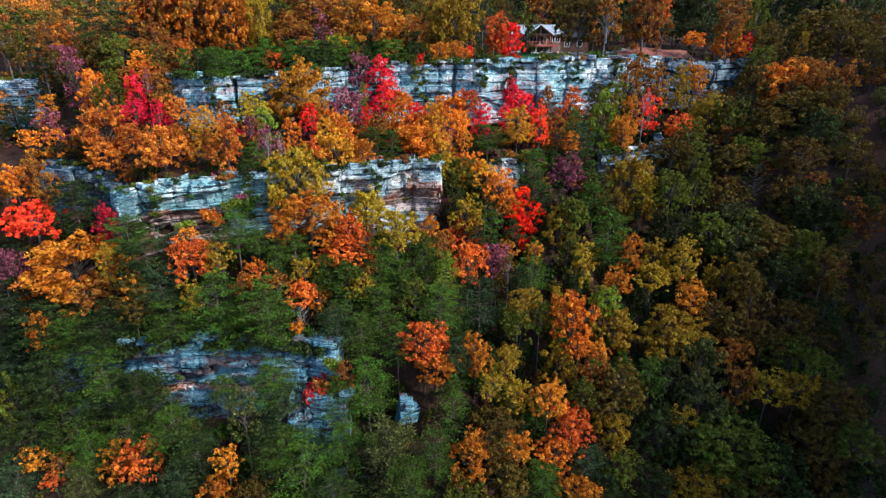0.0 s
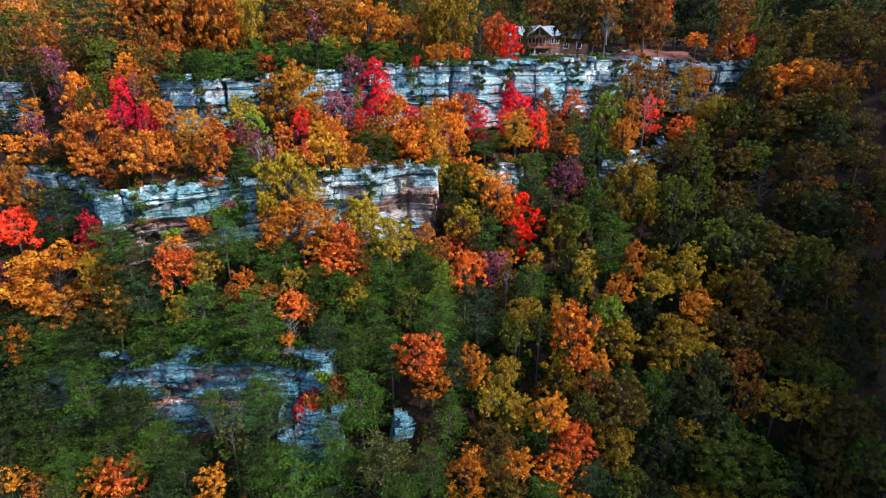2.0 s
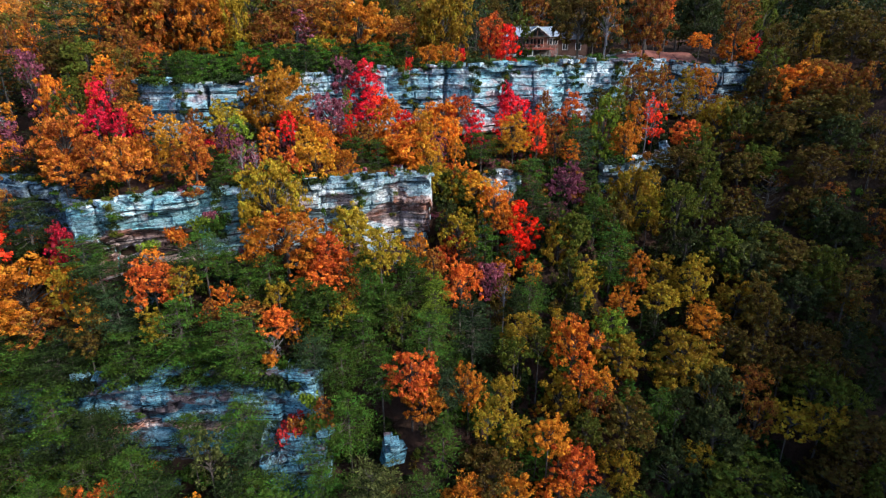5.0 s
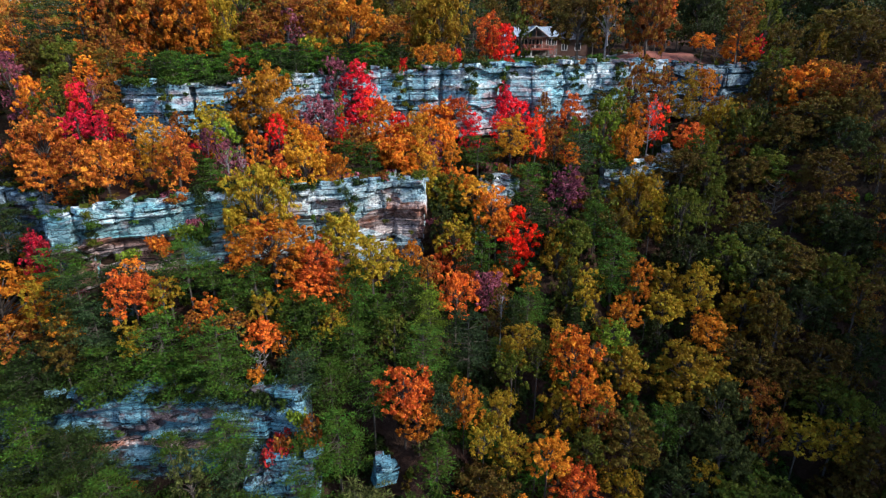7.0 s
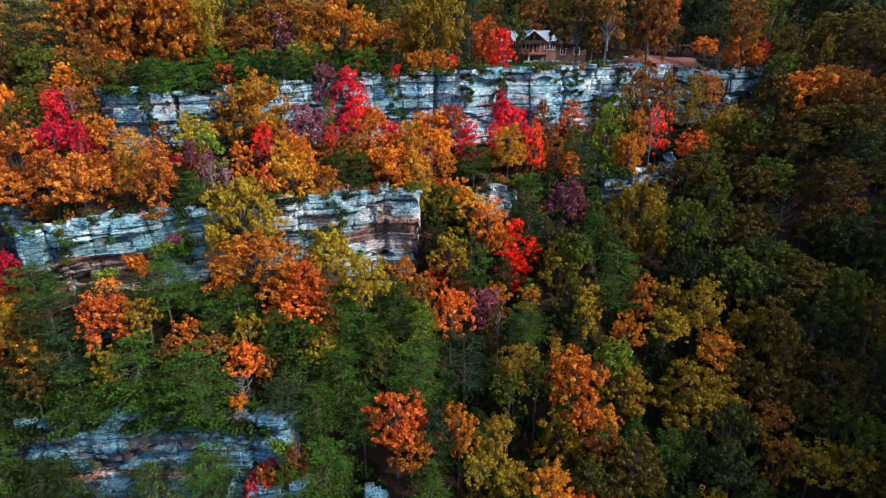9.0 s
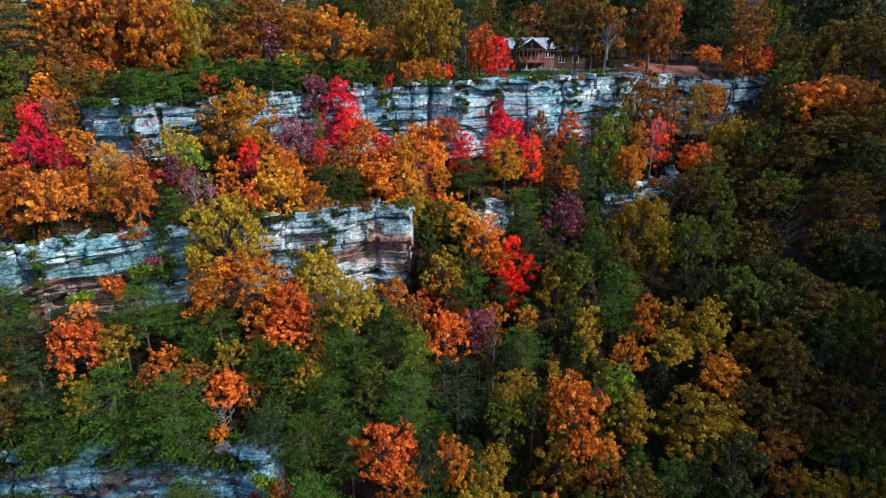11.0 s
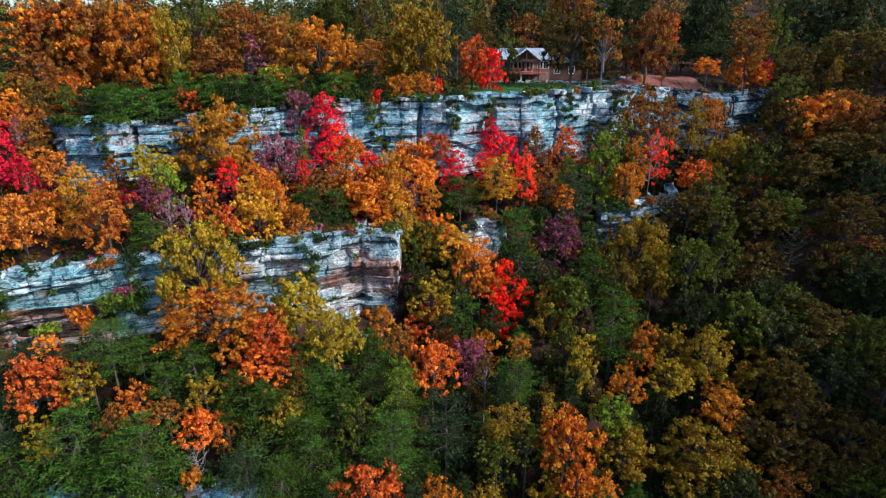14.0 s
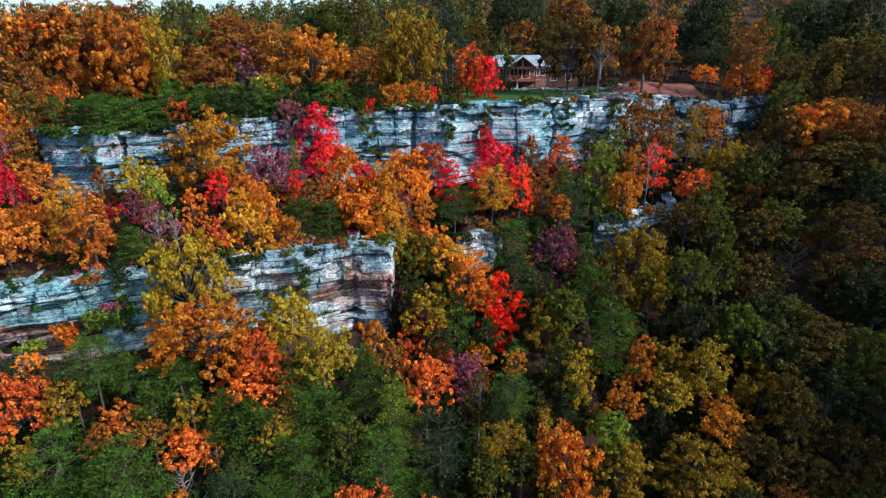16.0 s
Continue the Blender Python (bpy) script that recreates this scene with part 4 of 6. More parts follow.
leafy("rust", -51.4, 108.3, -11.7, 3.9, 3.0)
leafy("copper", -48.6, 106.9, -12.9, 5.2, 4.0)
leafy("copper", -59.7, 102.6, -16.3, 7.9, 8.4)
leafy("copper", -53.6, 99.4, -17.2, 4.5, 4.9)
leafy("copper", -47.0, 96.2, -17.8, 7.7, 6.1)
leafy("copper", -57.9, 97.7, -19.6, 4.8, 4.0)
leafy("amber", -45.6, 98.7, -16.3, 3.2, 3.5)
leafy("honey", -41.2, 99.7, -15.8, 4.4, 7.3)
leafy("rust", -40.3, 107.8, -14.6, 4.2, 5.3)
leafy("copper", -36.1, 96.0, -16.9, 5.4, 7.8)
leafy("yellow", -34.7, 107.3, -13.0, 5.4, 5.4)
leafy("lime", -32.0, 105.6, -15.9, 3.6, 6.6)
leafy("plum", -34.5, 103.7, -15.8, 2.9, 3.7)
thin("mauve", -31.3, 102.5, -18.3, 3.7, 5.6)
leafy("honey", -28.0, 114.3, -11.4, 10.4, 11.0)
leafy("orange", -28.6, 107.7, -18.1, 3.9, 5.5)
leafy("crimson", -24.9, 109.6, -15.0, 3.4, 4.9)
leafy("orange", -21.4, 110.4, -15.2, 3.1, 4.0)
leafy("honey", -21.6, 106.9, -17.6, 4.1, 5.5)
leafy("orange", -18.2, 107.9, -18.0, 4.7, 7.2)
leafy("honey", -19.6, 103.5, -20.5, 7.2, 6.0)
leafy("vermilion", -22.3, 100.5, -20.6, 4.3, 5.2)
leafy("amber", -14.8, 104.3, -21.8, 4.4, 4.4)
leafy("amber", -15.3, 132.3, 0.5, 11.9, 10.6)
leafy("rust", -19.4, 129.9, 2.8, 5.8, 8.2)
leafy("rust", -7.3, 131.1, -0.5, 4.6, 4.6)
leafy("gold", 1.6, 136.4, 1.2, 10.1, 13.6)
leafy("amber", -1.4, 130.4, -4.1, 4.7, 3.8)
leafy("amber", 1.9, 132.0, -3.6, 3.9, 3.6)
leafy("orange", 4.3, 132.0, -4.4, 3.2, 3.2)
conifer("teal", 9.8, 158.0, 2.1, 7.0, 15.6)
leafy("vermilion", 12.4, 147.3, -0.3, 5.3, 8.7)
leafy("red", 15.8, 147.0, -1.9, 5.6, 7.0)
leafy("brown", 16.9, 178.0, 4.3, 5.9, 8.3)
leafy("olive", 21.6, 160.0, -0.8, 5.0, 11.1)
thin("rust", 27.8, 182.0, 5.2, 9.1, 8.5)
leafy("brown", 33.7, 153.0, 3.1, 10.0, 9.5)
thin("rust", 39.6, 151.0, 3.1, 8.1, 10.3)
leafy("rust", 27.5, 184.0, 5.8, 6.7, 7.7)
leafy("brown", 34.6, 184.0, 7.0, 9.2, 7.0)
shrub("red", 5.4, 132.5, -5.0, 1.9, 2.6)
shrub("red", -5.0, 127.0, -6.7, 1.8, 2.9)
leafy("crimson", -13.0, 121.7, -9.4, 6.0, 8.4)
leafy("red", -10.6, 120.0, -11.5, 4.3, 3.9)
leafy("plum", -17.1, 122.0, -7.3, 5.1, 5.9)
leafy("mauve", -18.6, 115.3, -13.4, 7.0, 5.9)
leafy("lime", -15.8, 116.1, -12.2, 1.7, 5.9)
leafy("red", -14.6, 112.1, -15.4, 2.0, 4.4)
leafy("crimson", -12.0, 116.7, -13.8, 4.0, 4.0)
leafy("orange", -8.5, 119.3, -13.2, 4.5, 3.9)
leafy("amber", -10.3, 116.4, -14.9, 4.2, 5.0)
leafy("red", -5.7, 118.1, -15.6, 3.9, 4.3)
leafy("rust", -12.9, 112.4, -17.0, 5.0, 3.9)
leafy("orange", -6.5, 115.2, -18.0, 6.9, 5.8)
leafy("honey", -2.2, 114.5, -19.8, 5.8, 9.1)
leafy("orange", -3.2, 118.1, -16.6, 4.1, 4.1)
leafy("orange", 0.9, 122.8, -15.5, 6.4, 6.4)
leafy("vermilion", 4.7, 125.1, -14.2, 4.4, 5.4)
leafy("orange", 2.7, 119.2, -18.4, 5.2, 6.2)
leafy("crimson", 7.6, 124.8, -17.8, 4.6, 6.7)
leafy("plum", 0.8, 115.3, -19.6, 3.1, 4.1)
leafy("amber", 4.1, 115.9, -20.1, 2.7, 4.1)
conifer("hemlock", 9.0, 118.3, -20.4, 6.4, 5.2)
leafy("crimson", 15.1, 130.2, -12.4, 3.7, 5.9)
leafy("crimson", 16.8, 129.9, -15.0, 6.6, 5.7)
leafy("honey", 15.2, 119.4, -17.7, 5.2, 7.2)
leafy("red", 19.8, 120.1, -17.8, 3.6, 7.5)
leafy("red", 13.4, 124.2, -16.8, 3.3, 4.4)
leafy("rust", 23.1, 131.3, -14.8, 3.8, 6.9)
leafy("vermilion", 28.3, 132.0, -15.7, 5.8, 8.0)
leafy("rust", 23.7, 121.5, -19.5, 3.9, 6.4)
leafy("lime", 27.6, 124.4, -18.6, 3.4, 6.7)
leafy("orange", 26.7, 120.2, -21.3, 3.3, 4.1)
leafy("rust", 49.5, 153.1, 2.9, 10.5, 11.5)
leafy("vermilion", 54.4, 155.7, 5.7, 4.6, 5.8)
leafy("rust", 71.9, 155.4, 3.1, 6.9, 10.7)
leafy("olive", 83.1, 165.0, 3.3, 7.4, 12.8)
leafy("orange", 62.2, 152.0, -1.4, 5.0, 3.0)
bare(66.8, 155.0, -3.9, 2.8, 8.0)
leafy("orange", 74.8, 160.0, -3.3, 7.5, 5.9)
leafy("crimson", 79.4, 161.0, -2.8, 3.5, 4.3)
leafy("olive", 75.7, 143.8, -5.3, 5.5, 4.8)
leafy("gold", 86.8, 148.8, -2.6, 2.9, 5.4)
leafy("brown", 96.2, 148.6, -1.2, 8.6, 7.6)
leafy("rust", 81.1, 134.6, -7.8, 7.8, 4.9)
leafy("orange", 77.6, 135.7, -11.1, 11.8, 9.1)
leafy("rust", 78.5, 129.5, -11.5, 6.9, 5.6)
leafy("rust", 81.7, 127.6, -9.1, 6.7, 5.9)
leafy("brown", 71.2, 136.5, -10.7, 7.5, 7.1)
leafy("brown", 75.0, 125.6, -15.6, 11.8, 6.8)
leafy("brown", 80.0, 121.8, -12.7, 6.5, 6.1)
leafy("dark", 75.8, 118.2, -18.1, 8.0, 7.0)
leafy("brown", 68.4, 123.8, -19.1, 8.4, 6.3)
leafy("rust", 43.2, 138.4, -10.1, 6.2, 10.9)
leafy("rust", 48.2, 136.8, -12.0, 5.5, 10.3)
leafy("red", 45.7, 130.1, -16.6, 4.0, 7.7)
leafy("gold", 54.6, 138.3, -11.9, 4.9, 8.6)
leafy("amber", 58.3, 139.6, -9.8, 4.7, 5.8)
leafy("brown", 34.6, 131.7, -14.2, 4.7, 6.0)
leafy("olive", 38.4, 130.3, -15.8, 5.3, 11.0)
leafy("lime", 34.3, 126.7, -18.4, 5.6, 11.8)
leafy("amber", 41.6, 129.6, -16.7, 4.4, 6.6)
bare(44.1, 129.7, -17.2, 5.5, 12.1)
leafy("amber", 38.6, 125.2, -20.1, 5.6, 6.6)
leafy("vermilion", 51.9, 127.2, -19.2, 5.8, 5.2)
conifer("teal", 28.2, 121.3, -21.6, 6.6, 8.3)
leafy("gold", 59.7, 131.4, -17.5, 8.3, 8.3)
leafy("olive", 62.6, 128.0, -20.9, 7.2, 9.2)
leafy("olive", 51.9, 122.6, -20.9, 6.7, 6.7)
leafy("brown", 47.5, 119.2, -23.3, 7.8, 5.3)
leafy("olive", 64.5, 119.8, -23.5, 8.6, 5.6)
leafy("brown", 70.8, 113.3, -22.4, 8.3, 6.0)
leafy("dark", 65.8, 129.9, -15.8, 5.5, 6.6)
conifer("hemlock", -32.6, 98.6, -19.6, 4.4, 3.6)
leafy("gold", -24.8, 94.4, -23.5, 9.1, 9.8)
bare(-28.7, 102.2, -18.4, 1.9, 5.2)
shrub("orange", -38.6, 91.1, -29.0, 3.1, 2.4)
shrub("orange", -36.3, 88.7, -29.2, 1.8, 1.7)
shrub("lime", -34.8, 91.9, -27.7, 4.8, 2.6)
shrub("hemlock", -31.8, 91.3, -27.6, 2.9, 2.7)
shrub("plum", -33.3, 92.3, -26.3, 2.7, 1.7)
shrub("crimson", -22.9, 91.1, -27.4, 2.4, 2.4)
leafy("amber", -21.8, 90.3, -28.2, 9.9, 7.0)
leafy("orange", -26.3, 89.6, -28.9, 3.3, 3.3)
leafy("vermilion", -15.3, 89.7, -29.9, 4.6, 4.6)
leafy("vermilion", -17.1, 89.5, -33.7, 7.1, 3.3)
leafy("vermilion", -38.6, 82.8, -32.4, 5.8, 5.7)
leafy("gold", -34.5, 82.3, -32.0, 3.7, 4.4)
leafy("orange", -41.0, 87.7, -30.3, 3.1, 2.2)
shrub("lime", -42.3, 89.6, -30.4, 3.9, 1.8)
conifer("pine", -45.8, 82.8, -32.4, 7.8, 5.7)
conifer("hemlock", -50.9, 87.8, -30.1, 6.7, 4.9)
leafy("crimson_shaded", -54.3, 89.0, -28.6, 3.6, 5.6)
leafy("gold", -52.4, 83.3, -33.9, 3.2, 5.5)
conifer("pine", -42.6, 86.0, -31.6, 4.7, 3.2)
conifer("hemlock", -32.1, 85.2, -28.8, 6.0, 5.2)
conifer("hemlock", -29.3, 86.1, -30.9, 4.0, 3.4)
conifer("pine", -35.3, 85.6, -30.9, 5.8, 4.4)
conifer("hemlock", -23.8, 86.9, -32.1, 4.9, 4.0)
conifer("hemlock", -26.2, 84.8, -33.5, 4.8, 4.1)
conifer("hemlock", -18.5, 86.5, -36.1, 7.1, 4.1)
leafy("orange", -28.6, 82.7, -34.8, 4.0, 3.9)
leafy("gold", -22.0, 84.8, -35.2, 3.8, 3.7)
leafy("yellow", -13.0, 93.6, -27.8, 6.7, 5.7)
leafy("yellow", -7.5, 88.6, -29.5, 6.3, 5.6)
leafy("vermilion", -13.6, 88.2, -33.6, 4.7, 6.4)
leafy("rust", -13.0, 86.0, -36.7, 4.2, 3.3)
leafy("amber", -2.0, 97.1, -33.4, 3.7, 6.1)
leafy("rust", 0.2, 96.3, -34.9, 3.6, 4.4)
leafy("vermilion", 4.4, 103.4, -36.0, 7.2, 6.1)
leafy("vermilion", 4.5, 94.3, -37.5, 6.2, 6.0)
leafy("gold", 4.2, 103.2, -31.2, 6.6, 5.4)
leafy("olive", 3.1, 109.9, -28.3, 6.1, 5.7)
leafy("yellow", 1.6, 110.2, -24.6, 5.1, 5.6)
leafy("orange", 5.4, 111.8, -24.1, 4.6, 4.0)
leafy("honey", 7.1, 110.9, -26.8, 8.0, 5.7)
leafy("orange", 10.5, 105.6, -26.9, 5.8, 5.4)
leafy("amber", 11.6, 106.8, -30.6, 6.0, 4.3)
leafy("olive", 7.9, 105.8, -30.3, 5.0, 5.7)
leafy("scarlet", 15.9, 107.7, -34.3, 6.3, 9.9)
leafy("amber", 12.2, 101.8, -38.5, 4.0, 3.8)
leafy("plum", 9.8, 97.1, -38.2, 4.8, 5.2)
thin("brown", 11.7, 94.6, -39.4, 3.7, 5.3)
conifer("hemlock", 17.8, 114.0, -24.9, 6.3, 5.9)
conifer("pine", 17.9, 109.0, -29.4, 6.2, 8.0)
leafy("plum", 24.8, 114.4, -26.1, 6.3, 6.5)
leafy("olive", 24.2, 104.2, -31.9, 6.0, 5.6)
leafy("gold", 22.2, 104.1, -34.8, 5.5, 7.4)
leafy("olive", 23.0, 99.1, -38.3, 5.0, 7.4)
leafy("amber", 16.8, 98.9, -37.7, 3.0, 3.9)
conifer("hemlock", 15.9, 95.2, -40.2, 5.6, 5.5)
leafy("gold", 25.8, 97.7, -39.1, 4.0, 7.2)
conifer("hemlock", 29.1, 108.7, -30.4, 6.3, 5.9)
conifer("hemlock", -10.0, 88.1, -34.4, 6.4, 7.7)
conifer("hemlock", -3.4, 91.9, -35.5, 6.1, 6.8)
conifer("lime", 0.5, 90.2, -38.3, 5.1, 6.6)
conifer("hemlock", -6.8, 87.0, -37.3, 4.8, 4.8)
leafy("dark", 2.4, 104.4, -29.9, 4.2, 5.8)
conifer("hemlock", -13.9, 108.8, -19.5, 6.0, 5.5)
conifer("hemlock", -9.8, 110.1, -19.9, 5.0, 4.8)
shrub("plum", -8.0, 105.3, -24.1, 5.3, 2.9)
leafy("honey", -0.5, 110.8, -23.0, 4.1, 6.0)
leafy("orange", -4.5, 113.1, -20.6, 8.0, 5.9)
leafy("gold", 37.3, 112.8, -29.1, 9.2, 11.0)
leafy("yellow", 39.5, 110.3, -29.0, 4.0, 6.1)
leafy("olive", 30.0, 110.6, -29.0, 5.2, 6.0)
leafy("brown", 32.1, 106.8, -31.7, 5.2, 6.7)
leafy("olive", 44.1, 108.5, -28.4, 6.2, 7.0)
leafy("olive", 50.0, 111.1, -28.7, 5.4, 7.0)
leafy("brown", 56.1, 111.4, -29.4, 5.2, 5.2)
leafy("brown", 59.4, 118.8, -24.3, 7.8, 5.3)
leafy("olive", 51.8, 117.6, -25.0, 6.7, 6.3)
leafy("dark", 55.3, 106.6, -33.2, 6.2, 5.1)
leafy("olive", 51.6, 105.0, -36.1, 7.8, 7.5)
leafy("olive", 59.1, 106.2, -34.5, 7.9, 5.1)
leafy("brown", 61.3, 102.1, -35.9, 8.7, 5.8)
leafy("sage", 55.0, 102.1, -37.3, 7.7, 6.6)
leafy("dark", 44.8, 104.8, -35.0, 6.1, 5.9)
leafy("olive", 66.1, 100.3, -38.3, 8.6, 8.4)
leafy("dark", 70.8, 109.2, -30.5, 7.6, 5.7)
leafy("brown", 69.2, 112.1, -31.8, 6.5, 7.1)
leafy("dark", 73.5, 107.3, -33.3, 8.1, 7.0)
conifer("hemlock", 31.4, 103.2, -35.5, 8.8, 8.4)
leafy("amber", 34.7, 100.8, -39.0, 4.3, 7.4)
leafy("gold", 40.0, 102.2, -39.5, 5.9, 5.5)
leafy("gold", 45.0, 100.2, -39.7, 5.4, 8.3)
leafy("gold", 38.6, 97.7, -41.6, 5.7, 3.9)
leafy("amber", 31.7, 95.6, -41.8, 4.7, 3.8)
leafy("gold", 52.3, 98.1, -42.7, 7.7, 6.4)
leafy("brown", 54.4, 95.4, -41.1, 5.5, 7.9)
bare(62.6, 113.6, -27.0, 6.5, 6.1)
leafy("dark", 60.7, 96.6, -41.4, 8.2, 7.3)
leafy("brown", 67.9, 94.9, -39.1, 5.6, 7.1)
leafy("amber", -47.4, 80.6, -36.2, 3.8, 3.1)
leafy("brown", -46.6, 78.2, -39.2, 4.4, 3.9)
leafy("gold", -38.5, 79.8, -37.6, 2.9, 5.2)
conifer("hemlock", -34.4, 79.7, -37.8, 8.1, 7.7)
leafy("rust", -30.8, 80.5, -35.9, 2.8, 3.5)
leafy("rust", -25.6, 82.5, -36.3, 4.3, 2.3)
conifer("hemlock", -26.5, 78.3, -38.6, 8.0, 8.3)
leafy("vermilion", -22.3, 82.7, -38.2, 4.7, 3.4)
thin("amber", -19.9, 84.5, -40.5, 3.9, 5.0)
bare(-21.9, 80.3, -40.8, 3.6, 4.3)
conifer("hemlock", -14.9, 84.6, -40.2, 8.7, 9.1)
shrub("amber", -22.2, 78.9, -43.0, 2.6, 1.9)
conifer("teal", -43.6, 81.2, -36.3, 6.6, 5.9)
conifer("pine", -41.5, 79.7, -40.3, 5.9, 4.4)
conifer("pine", -50.1, 79.0, -44.8, 7.5, 6.6)
conifer("hemlock", -33.1, 79.1, -42.9, 7.4, 4.7)
conifer("pine", -27.9, 78.5, -44.0, 6.4, 3.8)
conifer("teal", -16.3, 79.5, -44.2, 5.3, 5.8)
leafy("rust", -14.9, 75.6, -49.2, 3.1, 5.2)
shrub("crimson_shaded", -19.2, 74.6, -52.1, 4.1, 3.1)
shrub("lime", -16.7, 76.7, -48.4, 3.4, 2.5)
conifer("hemlock", -10.0, 83.4, -41.1, 6.9, 6.9)
leafy("gold", -13.3, 85.2, -38.0, 4.7, 4.2)
conifer("hemlock", -7.0, 79.5, -45.5, 5.4, 5.4)
leafy("olive", -4.4, 85.0, -39.6, 4.8, 5.4)
conifer("hemlock", -0.3, 83.8, -41.5, 7.1, 6.3)
conifer("teal", 6.3, 87.8, -42.4, 6.7, 8.2)
leafy("vermilion", -2.8, 79.4, -44.8, 6.9, 5.8)
leafy("amber", -0.9, 78.2, -48.8, 5.4, 3.9)
leafy("amber", 5.4, 80.3, -47.8, 4.7, 6.2)
leafy("gold", 10.0, 80.6, -50.0, 4.8, 5.6)
leafy("gold", 8.0, 77.2, -51.7, 3.9, 4.5)
leafy("gold", 11.4, 76.8, -53.2, 4.8, 4.1)
leafy("amber", 16.5, 75.6, -52.6, 5.3, 4.7)
leafy("gold", 20.0, 85.7, -53.2, 6.0, 6.8)
leafy("gold", 13.7, 89.0, -43.2, 5.0, 5.0)
leafy("olive", 12.6, 85.7, -45.6, 5.0, 5.0)
leafy("olive", 16.6, 87.6, -45.1, 4.3, 5.3)
leafy("orange", 22.0, 88.2, -45.5, 7.1, 8.1)
leafy("orange", 23.0, 85.4, -49.2, 4.9, 3.5)
conifer("teal", 2.4, 79.4, -47.2, 3.9, 4.7)
conifer("hemlock", -12.8, 80.2, -44.2, 6.1, 6.1)
leafy("olive", 22.8, 78.8, -54.2, 4.8, 4.7)
leafy("rust", 24.7, 81.9, -52.1, 4.2, 4.9)
leafy("lime", 28.8, 92.3, -43.8, 4.5, 4.5)
leafy("gold", 30.4, 90.5, -48.5, 7.1, 6.0)
leafy("amber", 26.8, 84.7, -49.7, 2.7, 3.5)
leafy("brown", 29.0, 80.2, -53.6, 7.3, 7.2)
leafy("gold", 40.6, 89.3, -49.3, 9.7, 7.8)
leafy("amber", 45.9, 95.0, -45.5, 6.5, 6.5)
leafy("brown", 48.0, 91.8, -46.1, 5.1, 4.2)
leafy("sage", 43.6, 84.9, -52.7, 7.5, 9.0)
leafy("sage", 43.1, 81.3, -56.6, 7.4, 6.6)
leafy("rust", 49.3, 86.2, -51.0, 5.3, 5.2)
leafy("rust", 49.9, 82.9, -55.2, 4.3, 7.3)
leafy("brown", 51.4, 89.8, -47.8, 6.3, 5.3)
leafy("brown", 55.2, 93.4, -44.2, 6.1, 7.2)
leafy("brown", 60.5, 90.0, -47.0, 8.0, 6.2)
leafy("brown", 55.5, 88.0, -48.7, 6.1, 5.1)
leafy("olive", 59.6, 85.6, -51.6, 7.6, 7.4)
leafy("gold", 54.2, 81.5, -54.3, 5.9, 4.2)
leafy("gold", 58.3, 80.5, -54.0, 6.4, 4.9)
leafy("olive", 61.3, 82.2, -51.7, 6.5, 6.5)
conifer("hemlock", 34.6, 82.3, -53.3, 4.7, 5.5)
leafy("dark", 65.9, 89.5, -45.5, 5.8, 5.8)
leafy("dark", 37.4, 82.5, -53.5, 4.7, 6.3)
leafy("vermilion", -44.3, 69.2, -59.1, 6.4, 5.9)
leafy("amber", -48.4, 68.8, -59.6, 4.5, 6.1)
leafy("amber", -30.4, 66.0, -56.7, 3.9, 4.2)
leafy("amber", -32.0, 64.6, -61.1, 5.3, 4.4)
leafy("amber", -61.4, 69.7, -59.8, 3.7, 3.6)
leafy("rust", -56.9, 69.0, -59.6, 3.5, 2.7)
leafy("vermilion", -57.1, 67.2, -61.5, 2.7, 2.3)
leafy("amber", -60.4, 77.0, -52.4, 4.1, 5.5)
leafy("olive", -67.0, 75.3, -54.8, 6.6, 10.3)
leafy("sage", -28.6, 69.5, -51.2, 4.2, 6.7)
leafy("red", -67.3, 90.3, -28.7, 7.4, 5.6)
leafy("crimson", -54.7, 88.6, -29.2, 3.3, 5.5)
leafy("amber", -59.8, 86.4, -35.3, 13.8, 9.2)
leafy("rust", -55.9, 81.5, -38.4, 7.1, 4.4)
leafy("brown", -47.6, 80.4, -37.4, 5.2, 6.1)
leafy("plum", -68.7, 84.6, -35.0, 4.5, 5.4)
leafy("rust", -67.4, 94.6, -23.3, 4.4, 8.6)
leafy("orange", -72.8, 95.3, -23.5, 5.8, 4.8)
conifer("pine", -61.4, 92.1, -26.5, 8.5, 6.6)
conifer("pine", -68.2, 82.3, -42.5, 10.0, 8.2)
conifer("pine", -56.6, 80.1, -45.2, 9.8, 6.3)
conifer("teal", -68.7, 78.7, -48.6, 6.3, 5.4)
conifer("hemlock", -56.3, 77.8, -50.0, 8.0, 5.3)
conifer("hemlock", -11.5, 76.0, -50.6, 7.3, 8.0)
conifer("sage", -7.5, 68.4, -57.2, 9.6, 9.3)
conifer("hemlock", -19.9, 67.3, -59.5, 9.6, 8.6)
conifer("pine", -15.3, 64.3, -60.7, 6.4, 4.8)
conifer("hemlock", -4.7, 65.4, -59.6, 6.8, 6.0)
conifer("hemlock", -0.7, 67.9, -56.7, 5.2, 6.9)
conifer("pine", -35.7, 68.4, -57.5, 7.8, 7.0)
conifer("hemlock", -39.6, 70.8, -55.4, 7.9, 7.1)
conifer("hemlock", -52.3, 69.8, -57.7, 5.9, 4.2)
conifer("sage", -53.1, 67.7, -62.2, 6.4, 4.7)
conifer("teal", -63.0, 68.1, -63.7, 8.2, 7.1)
conifer("pine", -44.7, 75.4, -52.7, 8.2, 7.9)
conifer("hemlock", -40.8, 78.0, -52.6, 7.6, 6.0)
conifer("hemlock", -25.7, 74.4, -49.9, 7.2, 6.2)
